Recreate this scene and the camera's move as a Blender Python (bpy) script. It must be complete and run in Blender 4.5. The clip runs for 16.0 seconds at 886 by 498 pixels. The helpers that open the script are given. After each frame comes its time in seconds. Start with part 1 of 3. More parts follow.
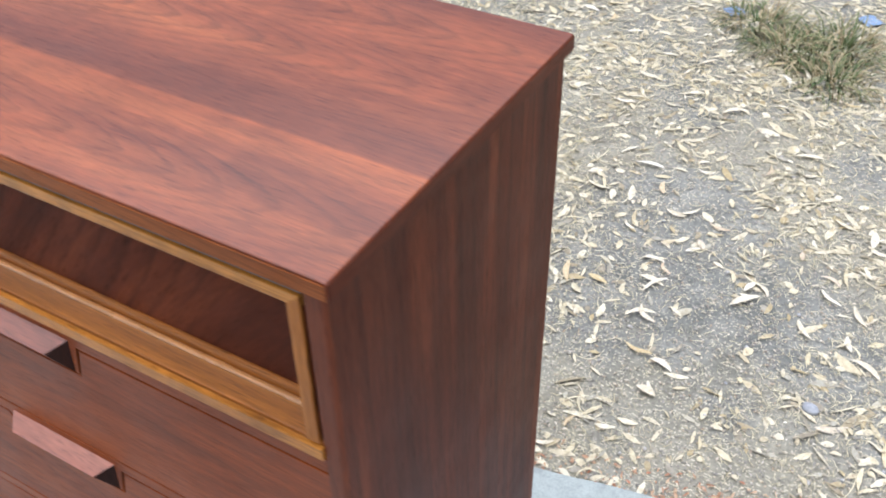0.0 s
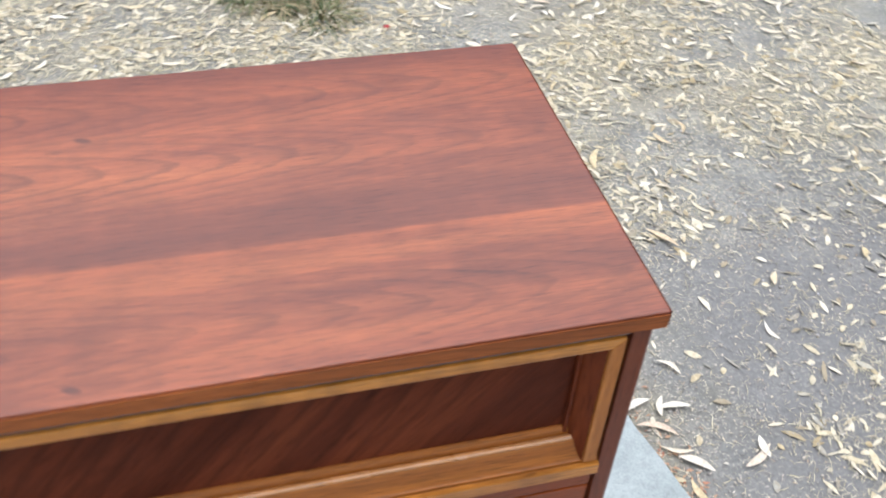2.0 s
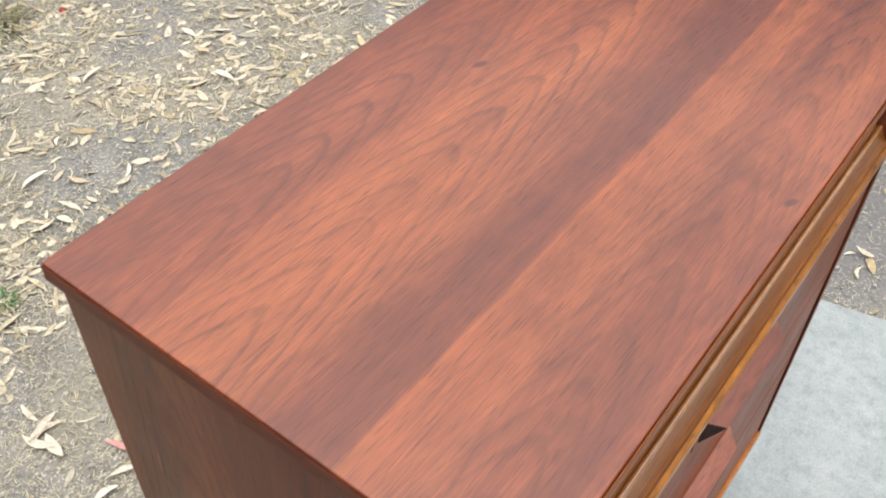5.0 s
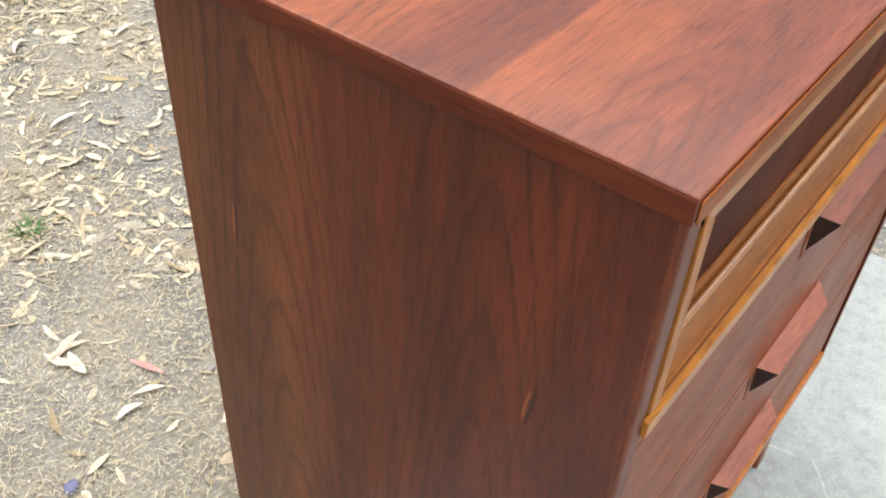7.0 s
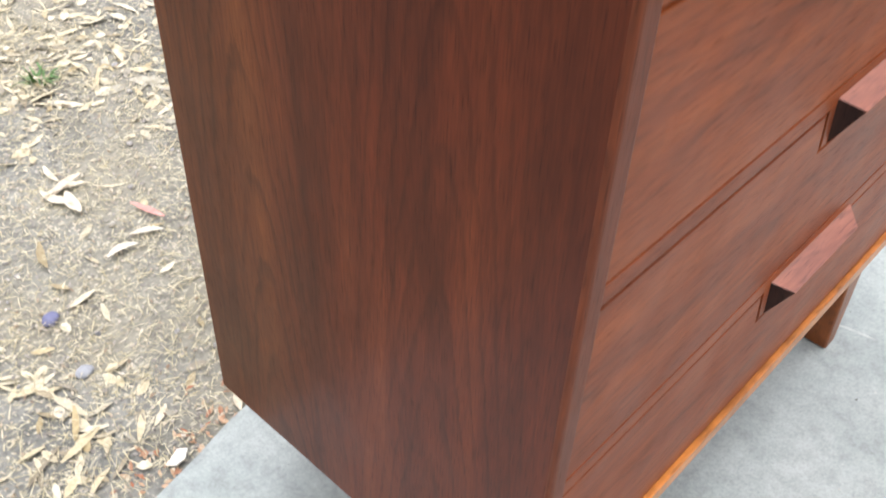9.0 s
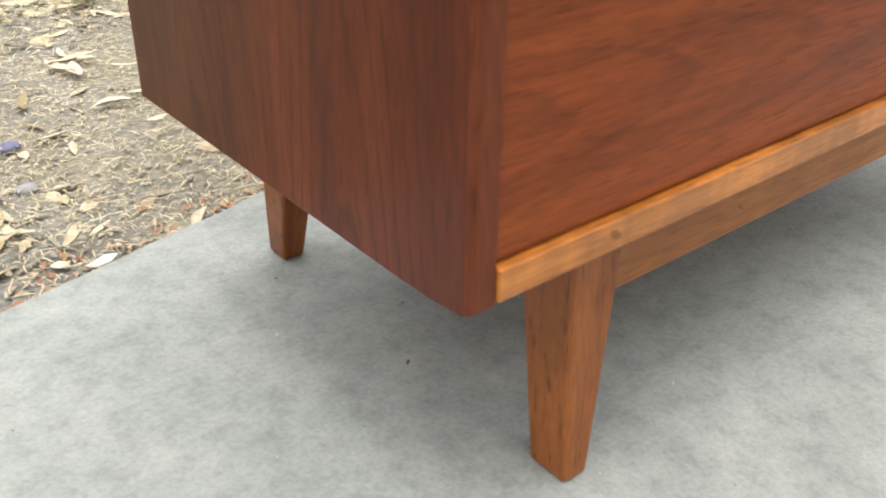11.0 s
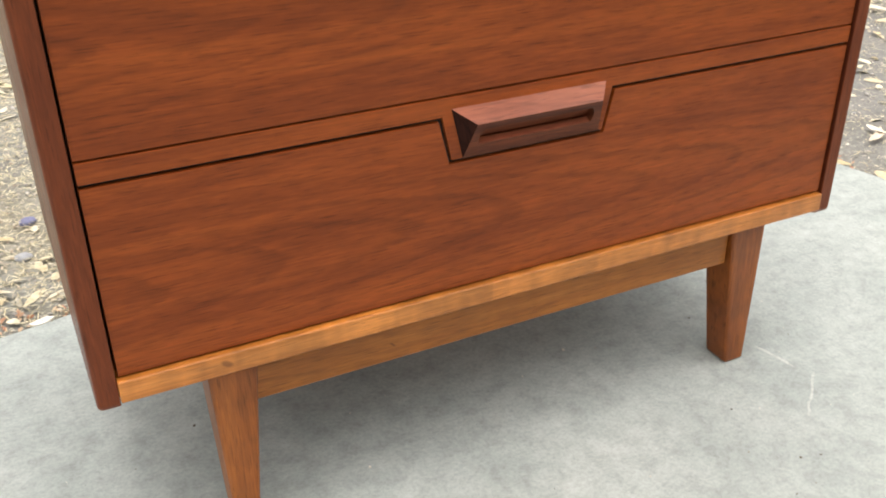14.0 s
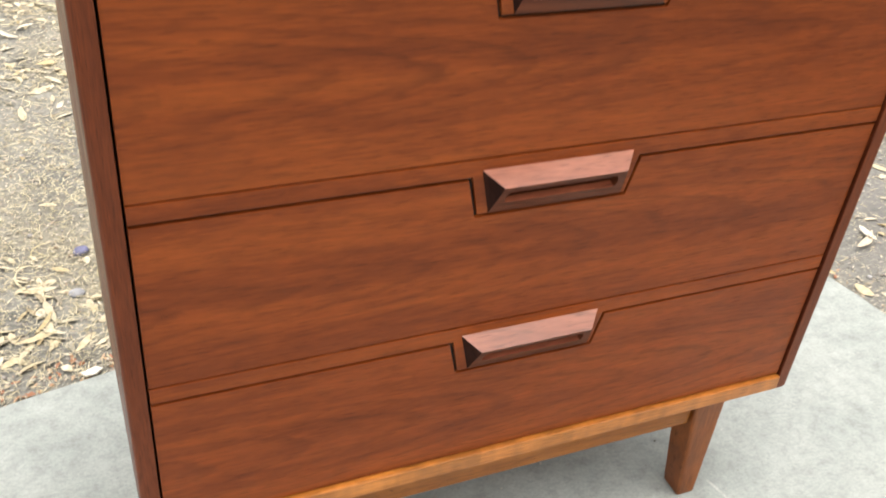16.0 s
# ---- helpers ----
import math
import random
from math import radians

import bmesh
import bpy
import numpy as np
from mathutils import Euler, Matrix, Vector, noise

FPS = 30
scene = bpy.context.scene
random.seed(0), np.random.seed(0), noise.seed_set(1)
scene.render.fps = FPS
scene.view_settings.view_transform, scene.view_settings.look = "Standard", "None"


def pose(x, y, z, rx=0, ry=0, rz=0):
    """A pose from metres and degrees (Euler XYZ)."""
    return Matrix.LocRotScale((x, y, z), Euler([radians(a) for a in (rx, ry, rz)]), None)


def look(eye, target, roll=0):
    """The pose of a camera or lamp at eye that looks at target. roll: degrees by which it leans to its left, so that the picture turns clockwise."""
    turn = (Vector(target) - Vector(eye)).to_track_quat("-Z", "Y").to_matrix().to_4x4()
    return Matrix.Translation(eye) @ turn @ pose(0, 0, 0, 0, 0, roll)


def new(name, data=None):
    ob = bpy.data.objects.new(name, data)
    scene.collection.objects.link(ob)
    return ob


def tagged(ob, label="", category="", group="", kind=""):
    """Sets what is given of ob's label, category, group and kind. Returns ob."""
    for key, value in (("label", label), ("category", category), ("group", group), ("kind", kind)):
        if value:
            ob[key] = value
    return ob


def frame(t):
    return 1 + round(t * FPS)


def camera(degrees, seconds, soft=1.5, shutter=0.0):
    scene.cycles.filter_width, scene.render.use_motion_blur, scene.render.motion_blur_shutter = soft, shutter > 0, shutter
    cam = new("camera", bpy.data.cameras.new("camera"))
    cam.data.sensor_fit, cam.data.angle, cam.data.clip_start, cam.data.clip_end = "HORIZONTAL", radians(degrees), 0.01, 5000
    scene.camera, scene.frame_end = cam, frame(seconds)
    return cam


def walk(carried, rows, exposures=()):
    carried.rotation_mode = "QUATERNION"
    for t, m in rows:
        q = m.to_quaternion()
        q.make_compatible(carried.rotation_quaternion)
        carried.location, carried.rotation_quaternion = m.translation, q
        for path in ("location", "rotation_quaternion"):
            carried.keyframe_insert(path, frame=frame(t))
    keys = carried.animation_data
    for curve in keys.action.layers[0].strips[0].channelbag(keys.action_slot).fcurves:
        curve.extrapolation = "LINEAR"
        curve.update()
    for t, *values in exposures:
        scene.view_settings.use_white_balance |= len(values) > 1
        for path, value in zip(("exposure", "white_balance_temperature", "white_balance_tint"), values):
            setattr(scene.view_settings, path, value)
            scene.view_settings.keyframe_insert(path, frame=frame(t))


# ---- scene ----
cam = camera(50.2, 16.0, soft=1.8, shutter=0.4)
PATH = [
    (0, (1.334, -0.438, 1.694), (0.56, 0.885, 0.408), -0.7),
    (0.5, (1.175, -0.503, 1.766), (0.569, 0.884, 0.459), -1.3),
    (1, (1.0, -0.552, 1.787), (0.729, 0.92, 0.461), 0.9),
    (1.5, (0.782, -0.599, 1.816), (0.893, 0.884, 0.479), 2.6),
    (2, (0.592, -0.527, 1.804), (1.024, 0.889, 0.46), 3.9),
    (2.5, (0.427, -0.427, 1.812), (1.053, 0.892, 0.446), 1.4),
    (3, (0.211, -0.349, 1.816), (1.166, 0.769, 0.46), 3.2),
    (5.5, (-0.32, -0.096, 1.725), (0.863, 0.676, 0.309), 3.4),
    (6, (-0.4, -0.102, 1.653), (0.857, 0.606, 0.267), 6.0),
    (6.5, (-0.427, -0.109, 1.591), (0.798, 0.7, 0.232), 4.1),
    (7, (-0.414, -0.133, 1.511), (0.78, 0.748, 0.17), 2.9),
    (7.5, (-0.418, -0.16, 1.444), (0.794, 0.758, 0.144), 4.1),
    (8, (-0.416, -0.186, 1.359), (0.774, 0.741, 0.046), 4.0),
    (8.5, (-0.414, -0.2, 1.276), (0.757, 0.779, -0.017), 1.8),
    (9, (-0.392, -0.221, 1.157), (0.715, 0.764, -0.186), 2.3),
    (11.5, (-0.255, -0.456, 0.515), (0.812, 0.971, -0.395), -0.1),
    (12, (-0.131, -0.577, 0.527), (0.857, 0.937, -0.329), -2.0),
    (12.5, (-0.052, -0.69, 0.585), (0.838, 0.851, -0.328), -2.4),
    (13, (-0.042, -0.777, 0.712), (0.768, 0.758, -0.282), -1.7),
    (13.5, (-0.028, -0.787, 0.768), (0.793, 0.739, -0.232), -0.2),
    (14, (-0.02, -0.805, 0.801), (0.753, 0.768, -0.164), -0.6),
    (14.5, (-0.018, -0.825, 0.864), (0.69, 0.776, -0.104), 1.7),
    (15, (-0.007, -0.818, 0.974), (0.657, 0.742, -0.086), 4.0),
    (15.5, (-0.003, -0.782, 1.081), (0.661, 0.733, -0.042), 5.0),
    (16, (-0.016, -0.767, 1.205), (0.687, 0.706, 0.048), 5.9),
]
walk(cam, [(t, look(eye, target, roll)) for t, eye, target, roll in PATH],
     [(0.0, 0.21, 5900, 12), (1.5, 0.17, 5950, 12), (3.0, 0.24, 5900, 12), (5.5, 0.06, 6650, 12), (6.5, 0.31, 6700, 12), (7.5, 0.36, 6600, 13),
      (9.0, 0.50, 6400, 13), (11.5, 0.38, 7100, 11), (12.5, 0.50, 7100, 11), (14.0, 0.48, 7100, 11), (16.0, 0.50, 7150, 11)])

# ---- world and light: open shade under a pale, hazy sky ----
SUN_EL, SUN_AZ = 88.5, 180.0          # degrees; azimuth clockwise from +y
world = bpy.data.worlds.new("sky")
scene.world = world
world.use_nodes = True
wn, wl = world.node_tree.nodes, world.node_tree.links
wn.clear()
sky = wn.new("ShaderNodeTexSky")
sky.sky_type, sky.sun_disc = "NISHITA", False
sky.sun_elevation, sky.sun_rotation = radians(SUN_EL), radians(SUN_AZ)
sky.air_density, sky.dust_density = 1.0, 7.0
haze = wn.new("ShaderNodeHueSaturation")
haze.inputs["Saturation"].default_value = 0.3
bg = wn.new("ShaderNodeBackground")
bg.inputs["Strength"].default_value = 0.13
wo = wn.new("ShaderNodeOutputWorld")
wl.new(sky.outputs[0], haze.inputs["Color"])
wl.new(haze.outputs[0], bg.inputs["Color"])
wl.new(bg.outputs[0], wo.inputs["Surface"])
sun = new("sun", bpy.data.lights.new("sun", "SUN"))
sun.data.energy, sun.data.angle, sun.data.color = 2.45, radians(117), (1.0, 0.97, 0.94)
sun_dir = Vector((math.sin(radians(SUN_AZ)) * math.cos(radians(SUN_EL)), math.cos(radians(SUN_AZ)) * math.cos(radians(SUN_EL)), math.sin(radians(SUN_EL))))
sun.matrix_world = look(sun_dir * 20, (0, 0, 0))


# ---- node helpers ----
class Net:
    """A small builder for node materials."""

    def __init__(self, name):
        self.mat = bpy.data.materials.new(name)
        self.mat.use_nodes = True
        self.n, self.l = self.mat.node_tree.nodes, self.mat.node_tree.links
        self.n.clear()
        self.out = self.n.new("ShaderNodeOutputMaterial")
        self.bsdf = self.n.new("ShaderNodeBsdfPrincipled")
        self.l.new(self.bsdf.outputs[0], self.out.inputs[0])

    def put(self, socket, value):
        if isinstance(value, bpy.types.NodeSocket):
            self.l.new(value, socket)
        elif isinstance(value, (tuple, list)) and len(value) == 3 and socket.type == "RGBA":
            socket.default_value = (*value, 1)
        else:
            socket.default_value = value

    def math(self, op, a, b=0.0, c=None):
        k = self.n.new("ShaderNodeMath")
        k.operation = op
        self.put(k.inputs[0], a), self.put(k.inputs[1], b)
        if c is not None:
            self.put(k.inputs[2], c)
        return k.outputs[0]

    def coords(self):
        k = self.n.new("ShaderNodeTexCoord")
        s = self.n.new("ShaderNodeSeparateXYZ")
        self.l.new(k.outputs["Object"], s.inputs[0])
        return k.outputs["Object"], s.outputs

    def vec(self, x, y, z):
        k = self.n.new("ShaderNodeCombineXYZ")
        for s, v in zip(k.inputs, (x, y, z)):
            self.put(s, v)
        return k.outputs[0]

    def noise(self, vector, scale, detail=3.0, rough=0.55):
        k = self.n.new("ShaderNodeTexNoise")
        self.put(k.inputs["Vector"], vector)
        k.inputs["Scale"].default_value, k.inputs["Detail"].default_value, k.inputs["Roughness"].default_value = scale, detail, rough
        return k.outputs[0]

    def voronoi(self, vector, scale, out="Distance"):
        k = self.n.new("ShaderNodeTexVoronoi")
        self.put(k.inputs["Vector"], vector)
        k.inputs["Scale"].default_value = scale
        return k.outputs[out]

    def ramp(self, fac, stops, mode="LINEAR"):
        k = self.n.new("ShaderNodeValToRGB")
        k.color_ramp.interpolation = mode
        el = k.color_ramp.elements
        while len(el) < len(stops):
            el.new(0.5)
        for e, (p, c) in zip(el, stops):
            e.position = p
            e.color = (*c, 1) if isinstance(c, tuple) else (c, c, c, 1)
        self.put(k.inputs[0], fac)
        return k.outputs[0]

    def mix(self, fac, a, b, mode="MIX"):
        k = self.n.new("ShaderNodeMix")
        k.data_type, k.blend_type = "RGBA", mode
        self.put(k.inputs[0], fac), self.put(k.inputs[6], a), self.put(k.inputs[7], b)
        return k.outputs[2]

    def span(self, v, a, b, lo=0.0, hi=1.0):
        k = self.n.new("ShaderNodeMapRange")
        k.clamp = True
        for s, x in zip(k.inputs, (v, a, b, lo, hi)):
            self.put(s, x)
        return k.outputs[0]

    def bump(self, height, strength, distance):
        k = self.n.new("ShaderNodeBump")
        k.inputs["Strength"].default_value, k.inputs["Distance"].default_value = strength, distance
        self.put(k.inputs["Height"], height)
        self.l.new(k.outputs[0], self.bsdf.inputs["Normal"])

    def rand(self):
        return self.n.new("ShaderNodeObjectInfo").outputs["Random"]

    def finish(self, color, rough, coat=0.0, coat_rough=0.2, spec=0.5, coat_ior=1.5):
        b = self.bsdf.inputs
        b["Coat IOR"].default_value = coat_ior
        self.put(b["Base Color"], color), self.put(b["Roughness"], rough)
        b["Coat Weight"].default_value, b["Coat Roughness"].default_value = coat, coat_rough
        b["Specular IOR Level"].default_value = spec
        return self.mat


def wood(name, grain, dark, mid, light, hearts, cone=0.10, rings=70.0, ring_depth=0.5, bands=None, marks=(), rough=0.42,
         coat=0.25, coat_rough=0.22, seed=0.0, slant=0.0, streak=9.0, spread=1.0, figure=0.0, spec=0.3, coat_ior=1.5, mottle=3.0, cloudy=1.0, arch=0.0173, steep=1.0, fine=0.22, wave=1.0, reach=0.0, flecks=1.0, flame=0.0, patches=()):
    """Sliced veneer. grain: (along, across) axes as letters; hearts: where across the grain the arches stand."""
    k = Net(name)
    p, s = k.coords()
    axis = dict(x=s[0], y=s[1], z=s[2])
    r = k.math("MULTIPLY", k.rand(), 7.3)
    u = k.math("ADD", axis[grain[0]], k.math("ADD", r, seed))
    v = axis[grain[1]]
    if slant:
        u0, c0 = u, v
        u = k.math("ADD", k.math("MULTIPLY", u0, math.cos(slant)), k.math("MULTIPLY", c0, math.sin(slant)))
        v = k.math("SUBTRACT", k.math("MULTIPLY", c0, math.cos(slant)), k.math("MULTIPLY", u0, math.sin(slant)))
    depth = [a for a in "xyz" if a not in grain][0]
    w = k.math("MULTIPLY", axis[depth], 3.0)
    # slow wander of the fibre
    wander = k.noise(k.vec(k.math("MULTIPLY", u, 1.5), k.math("MULTIPLY", v, 6.0), w), 1.0, 3.0, 0.5)
    wiggle = k.noise(k.vec(k.math("MULTIPLY", u, 14.0), k.math("MULTIPLY", v, 26.0), w), 1.0, 2.0, 0.5)
    off = k.math("ADD", k.math("MULTIPLY", k.math("SUBTRACT", wander, 0.5), 0.065 * spread), k.math("MULTIPLY", k.math("SUBTRACT", wiggle, 0.5), 0.0035 * spread * wave))
    jag = k.noise(k.vec(k.math("MULTIPLY", u, 46.0), k.math("MULTIPLY", v, 75.0), w), 1.0, 3.0, 0.6)
    off = k.math("ADD", off, k.math("MULTIPLY", k.math("SUBTRACT", jag, 0.5), 0.0032 * wave))
    near = None
    for h in hearts:
        d = k.math("ABSOLUTE", k.math("SUBTRACT", v, h))
        near = d if near is None else k.math("MINIMUM", near, d)
    if near is None:
        near = v
    cone_r = k.math("MULTIPLY", k.math("SQRT", k.math("ADD", k.math("MULTIPLY", near, near), arch * arch)), steep)
    ring = k.math("ADD", k.math("ADD", cone_r, off), k.math("MULTIPLY", u, cone))
    saw = k.math("FRACT", k.math("MULTIPLY", ring, rings))
    line = k.ramp(saw, [(0.0, 0.0), (0.35, 0.02), (0.66, 0.18), (0.85, 1.0), (0.93, 0.9), (1.0, 0.0)])
    saw2 = k.math("FRACT", k.math("MULTIPLY", k.math("ADD", ring, k.math("MULTIPLY", wiggle, 0.006)), rings * 3.4))
    line2 = k.ramp(saw2, [(0.0, 0.0), (0.5, 0.2), (0.85, 1.0), (1.0, 0.0)])
    patchy = k.span(k.noise(k.vec(k.math("MULTIPLY", u, 3.0), k.math("MULTIPLY", v, 10.0), w), 1.0, 2.0), 0.36, 0.62, 0.45, 1.0)
    line = k.math("MULTIPLY", k.math("ADD", line, k.math("MULTIPLY", line2, fine)), k.math("MULTIPLY", patchy, ring_depth))
    if reach:                                    # away from the heart the arches run out into straight, quiet grain
        line = k.math("MULTIPLY", line, k.span(k.math("ADD", near, k.math("MULTIPLY", off, 0.6)), reach * 0.35, reach, 1.0, 0.16))
    # tone streaks along the grain
    tone = k.noise(k.vec(k.math("MULTIPLY", u, 0.7), k.math("MULTIPLY", k.math("ADD", v, k.math("MULTIPLY", off, 0.35)), streak), w), 1.0, 3.0, 0.6)
    tone2 = k.noise(k.vec(k.math("MULTIPLY", u, 2.0), k.math("MULTIPLY", k.math("ADD", v, k.math("MULTIPLY", off, 0.3)), 60.0), w), 1.0, 2.0, 0.6)
    t = k.math("ADD", k.math("MULTIPLY", tone, 0.85), k.math("MULTIPLY", tone2, 0.15))
    color = k.ramp(t, [(0.30, dark), (0.50, mid), (0.70, light)])
    color = k.mix(line, color, tuple(c * 0.34 for c in mid))
    if bands:
        lo, hi = bands[0]
        vb = k.math("ADD", v, k.math("MULTIPLY", k.math("SUBTRACT", wander, 0.5), 0.012))
        color = k.mix(1.0, color, k.ramp(k.span(vb, lo, hi), bands[1]), "MULTIPLY")
    # fine fibre and open pores
    fibre = k.noise(k.vec(k.math("MULTIPLY", u, 22.0), k.math("MULTIPLY", v, 520.0), k.math("MULTIPLY", w, 60.0)), 1.0, 2.0, 0.6)
    color = k.mix(1.0, color, k.ramp(fibre, [(0.25, 0.80), (0.75, 1.15)]), "MULTIPLY")
    pore = k.noise(k.vec(k.math("MULTIPLY", u, 34.0), k.math("MULTIPLY", v, 720.0), k.math("MULTIPLY", w, 60.0)), 1.0, 1.5, 0.55)
    pores = k.span(pore, 0.58, 0.70)
    fleck = k.noise(k.vec(k.math("MULTIPLY", u, 34.0), k.math("MULTIPLY", k.math("ADD", v, k.math("MULTIPLY", off, 0.3)), 230.0), k.math("MULTIPLY", w, 20.0)), 1.0, 2.0, 0.6)
    color = k.mix(1.0, color, k.ramp(fleck, [(0.30, 1 - 0.12 * flecks), (0.55, 1.0), (0.72, 1 + 0.12 * flecks)]), "MULTIPLY")
    color = k.mix(k.math("MULTIPLY", pores, 0.46), color, tuple(c * 0.3 for c in dark))
    cloud = k.noise(k.vec(k.math("MULTIPLY", u, mottle), k.math("MULTIPLY", v, mottle * 2.2), w), 1.0, 5.0, 0.68)
    color = k.mix(1.0, color, k.ramp(cloud, [(0.3, tuple(1 - cloudy * c for c in (0.20, 0.24, 0.22))), (0.5, (1.0, 1.0, 1.0)), (0.7, tuple(1 + cloudy * c for c in (0.15, 0.16, 0.14)))]), "MULTIPLY")
    if flame:                                    # broad, wavering tongues of tone
        tongue = k.noise(k.vec(k.math("MULTIPLY", u, 6.5), k.math("MULTIPLY", k.math("ADD", v, k.math("MULTIPLY", off, 0.7)), 42.0), w), 1.0, 4.0, 0.6)
        color = k.mix(1.0, color, k.ramp(tongue, [(0.32, (1 - flame, 1 - 1.15 * flame, 1 - 1.1 * flame)), (0.5, (1.0, 1.0, 1.0)), (0.68, (1 + flame, 1 + flame, 1 + 0.9 * flame))]), "MULTIPLY")
    if figure:
        fig = k.noise(k.vec(k.math("MULTIPLY", u, 30.0), k.math("MULTIPLY", v, 6.0), w), 1.0, 2.0, 0.5)
        color = k.mix(1.0, color, k.ramp(fig, [(0.35, 1.0 - figure), (0.65, 1.0 + figure)]), "MULTIPLY")
    for u0, u1, gain in patches:                 # a block of paler figure across the grain
        edge = k.math("ADD", axis[grain[0]], k.math("MULTIPLY", k.math("SUBTRACT", wiggle, 0.5), 0.02))
        inside = k.math("MULTIPLY", k.span(edge, u0, u0 + 0.003), k.span(edge, u1, u1 - 0.02))
        color = k.mix(inside, color, k.mix(1.0, color, (gain, gain, gain), "MULTIPLY"))
    for mu, mv, lu, lv in marks:
        dark_only, lv = lv < 0, abs(lv)
        # a small eye in the veneer: dark slit with a light rim
        du = k.math("DIVIDE", k.math("SUBTRACT", axis[grain[0]], mu), lu)
        dv = k.math("DIVIDE", k.math("ADD", k.math("SUBTRACT", axis[grain[1]], mv), k.math("MULTIPLY", du, 0.002)), lv)
        d2 = k.math("ADD", k.math("MULTIPLY", du, du), k.math("MULTIPLY", dv, dv))
        color = k.mix(k.math("MULTIPLY", k.span(d2, 1.6, 0.5), 0.0 if dark_only else 0.75), color, tuple(c * 1.35 for c in light))
        dv2 = k.math("ADD", dv, 1.3)
        d3 = k.math("ADD", k.math("MULTIPLY", du, k.math("MULTIPLY", du, 0.6)), k.math("MULTIPLY", dv2, k.math("MULTIPLY", dv2, 0.7)))
        color = k.mix(k.math("MULTIPLY", k.span(d3, 1.5, 0.4), 0.7), color, tuple(c * 0.35 for c in dark))
    smear = k.noise(p, 7.0, 3.0, 0.6)
    rg = k.math("ADD", k.span(smear, 0.3, 0.7, rough - 0.06, rough + 0.08), k.math("MULTIPLY", pores, 0.1))
    k.bump(k.math("SUBTRACT", k.math("MULTIPLY", fibre, 0.4), pores), 0.10, 0.0006)
    return k.finish(color, rg, coat, coat_rough, spec, coat_ior)


# ---- materials ----
DK, MD, LT = (0.122, 0.0255, 0.0098), (0.213, 0.050, 0.0160), (0.315, 0.088, 0.026)
top_bands = ((0.0, 0.48), [(0.0, (1.05, 1.0, 1.0)), (0.10, (1.0, 0.97, 0.95)), (0.17, (0.86, 0.80, 0.84)), (0.22, (1.0, 0.97, 0.94)),
                           (0.29, (1.12, 1.12, 1.04)), (0.317, (1.34, 1.36, 1.12)), (0.323, (0.80, 0.74, 0.78)), (0.40, (0.79, 0.73, 0.79)), (0.50, (0.97, 0.94, 0.92)),
                           (0.60, (1.12, 1.1, 1.05)), (0.85, (1.12, 1.1, 1.08)), (0.95, (0.95, 0.9, 0.95))])
walnut_top = wood("walnut_top", "xy", DK, MD, LT, (0.052, 0.295, 0.405), cone=0.19, rings=74, ring_depth=0.46, spread=0.6, wave=1.6, figure=0.05, arch=0.03, steep=1.4, fine=0.14, reach=0.085, flecks=0.7, flame=0.11, bands=top_bands, marks=((0.453, 0.362, 0.007, -0.004), (0.452, 0.015, 0.006, -0.0035)), coat=0.88, coat_rough=0.2, rough=0.50, seed=0.3, spec=0.2, mottle=9.0, coat_ior=1.66)
walnut_edge = wood("walnut_edge", "xz", (0.20, 0.055, 0.013), (0.30, 0.088, 0.020), (0.38, 0.122, 0.030), (), rings=90, ring_depth=0.3, seed=3.1, coat=0.05, spec=0.15)
# side tones darker than the top's: the side's weaker light put into the colour
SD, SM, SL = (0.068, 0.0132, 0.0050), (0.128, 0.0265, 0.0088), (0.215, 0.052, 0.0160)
walnut_side_shaded = wood("walnut_side_shaded", "zy", SD, SM, SL, (0.135, 0.364), cone=0.13, rings=60, ring_depth=0.5, spread=0.8, wave=1.9, arch=0.035, steep=1.3, fine=0.15, reach=0.14, flecks=0.7, flame=0.17, bands=((0.0, 0.48), [(0.0, (0.82, 0.72, 0.70)), (0.25, (0.98, 0.90, 0.86)), (0.45, (0.95, 0.88, 0.88)), (0.62, (1.0, 1.04, 1.0)), (0.80, (0.92, 1.14, 1.0)), (1.0, (0.84, 1.08, 0.95))]),
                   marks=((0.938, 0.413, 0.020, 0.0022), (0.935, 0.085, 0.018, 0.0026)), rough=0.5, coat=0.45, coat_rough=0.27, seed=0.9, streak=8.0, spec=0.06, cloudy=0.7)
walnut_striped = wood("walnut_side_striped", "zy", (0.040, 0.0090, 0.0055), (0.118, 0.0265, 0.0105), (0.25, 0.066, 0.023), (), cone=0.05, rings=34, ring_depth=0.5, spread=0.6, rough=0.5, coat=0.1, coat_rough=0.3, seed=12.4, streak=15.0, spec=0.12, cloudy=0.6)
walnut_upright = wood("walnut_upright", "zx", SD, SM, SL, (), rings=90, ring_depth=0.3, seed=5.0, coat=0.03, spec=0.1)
walnut_front = wood("walnut_front", "xz", (0.160, 0.0320, 0.0052), (0.232, 0.0480, 0.0076), (0.310, 0.0710, 0.0112), (0.33, 0.58, 0.82), cone=0.11, rings=62, spread=0.9, reach=0.12, flecks=0.7, flame=0.09, mottle=7.0, cloudy=0.9, arch=0.05, steep=1.4, fine=0.12, wave=1.8,
                    ring_depth=0.36, rough=0.46, coat=0.13, coat_rough=0.26, seed=1.7, streak=20.0, spec=0.22)
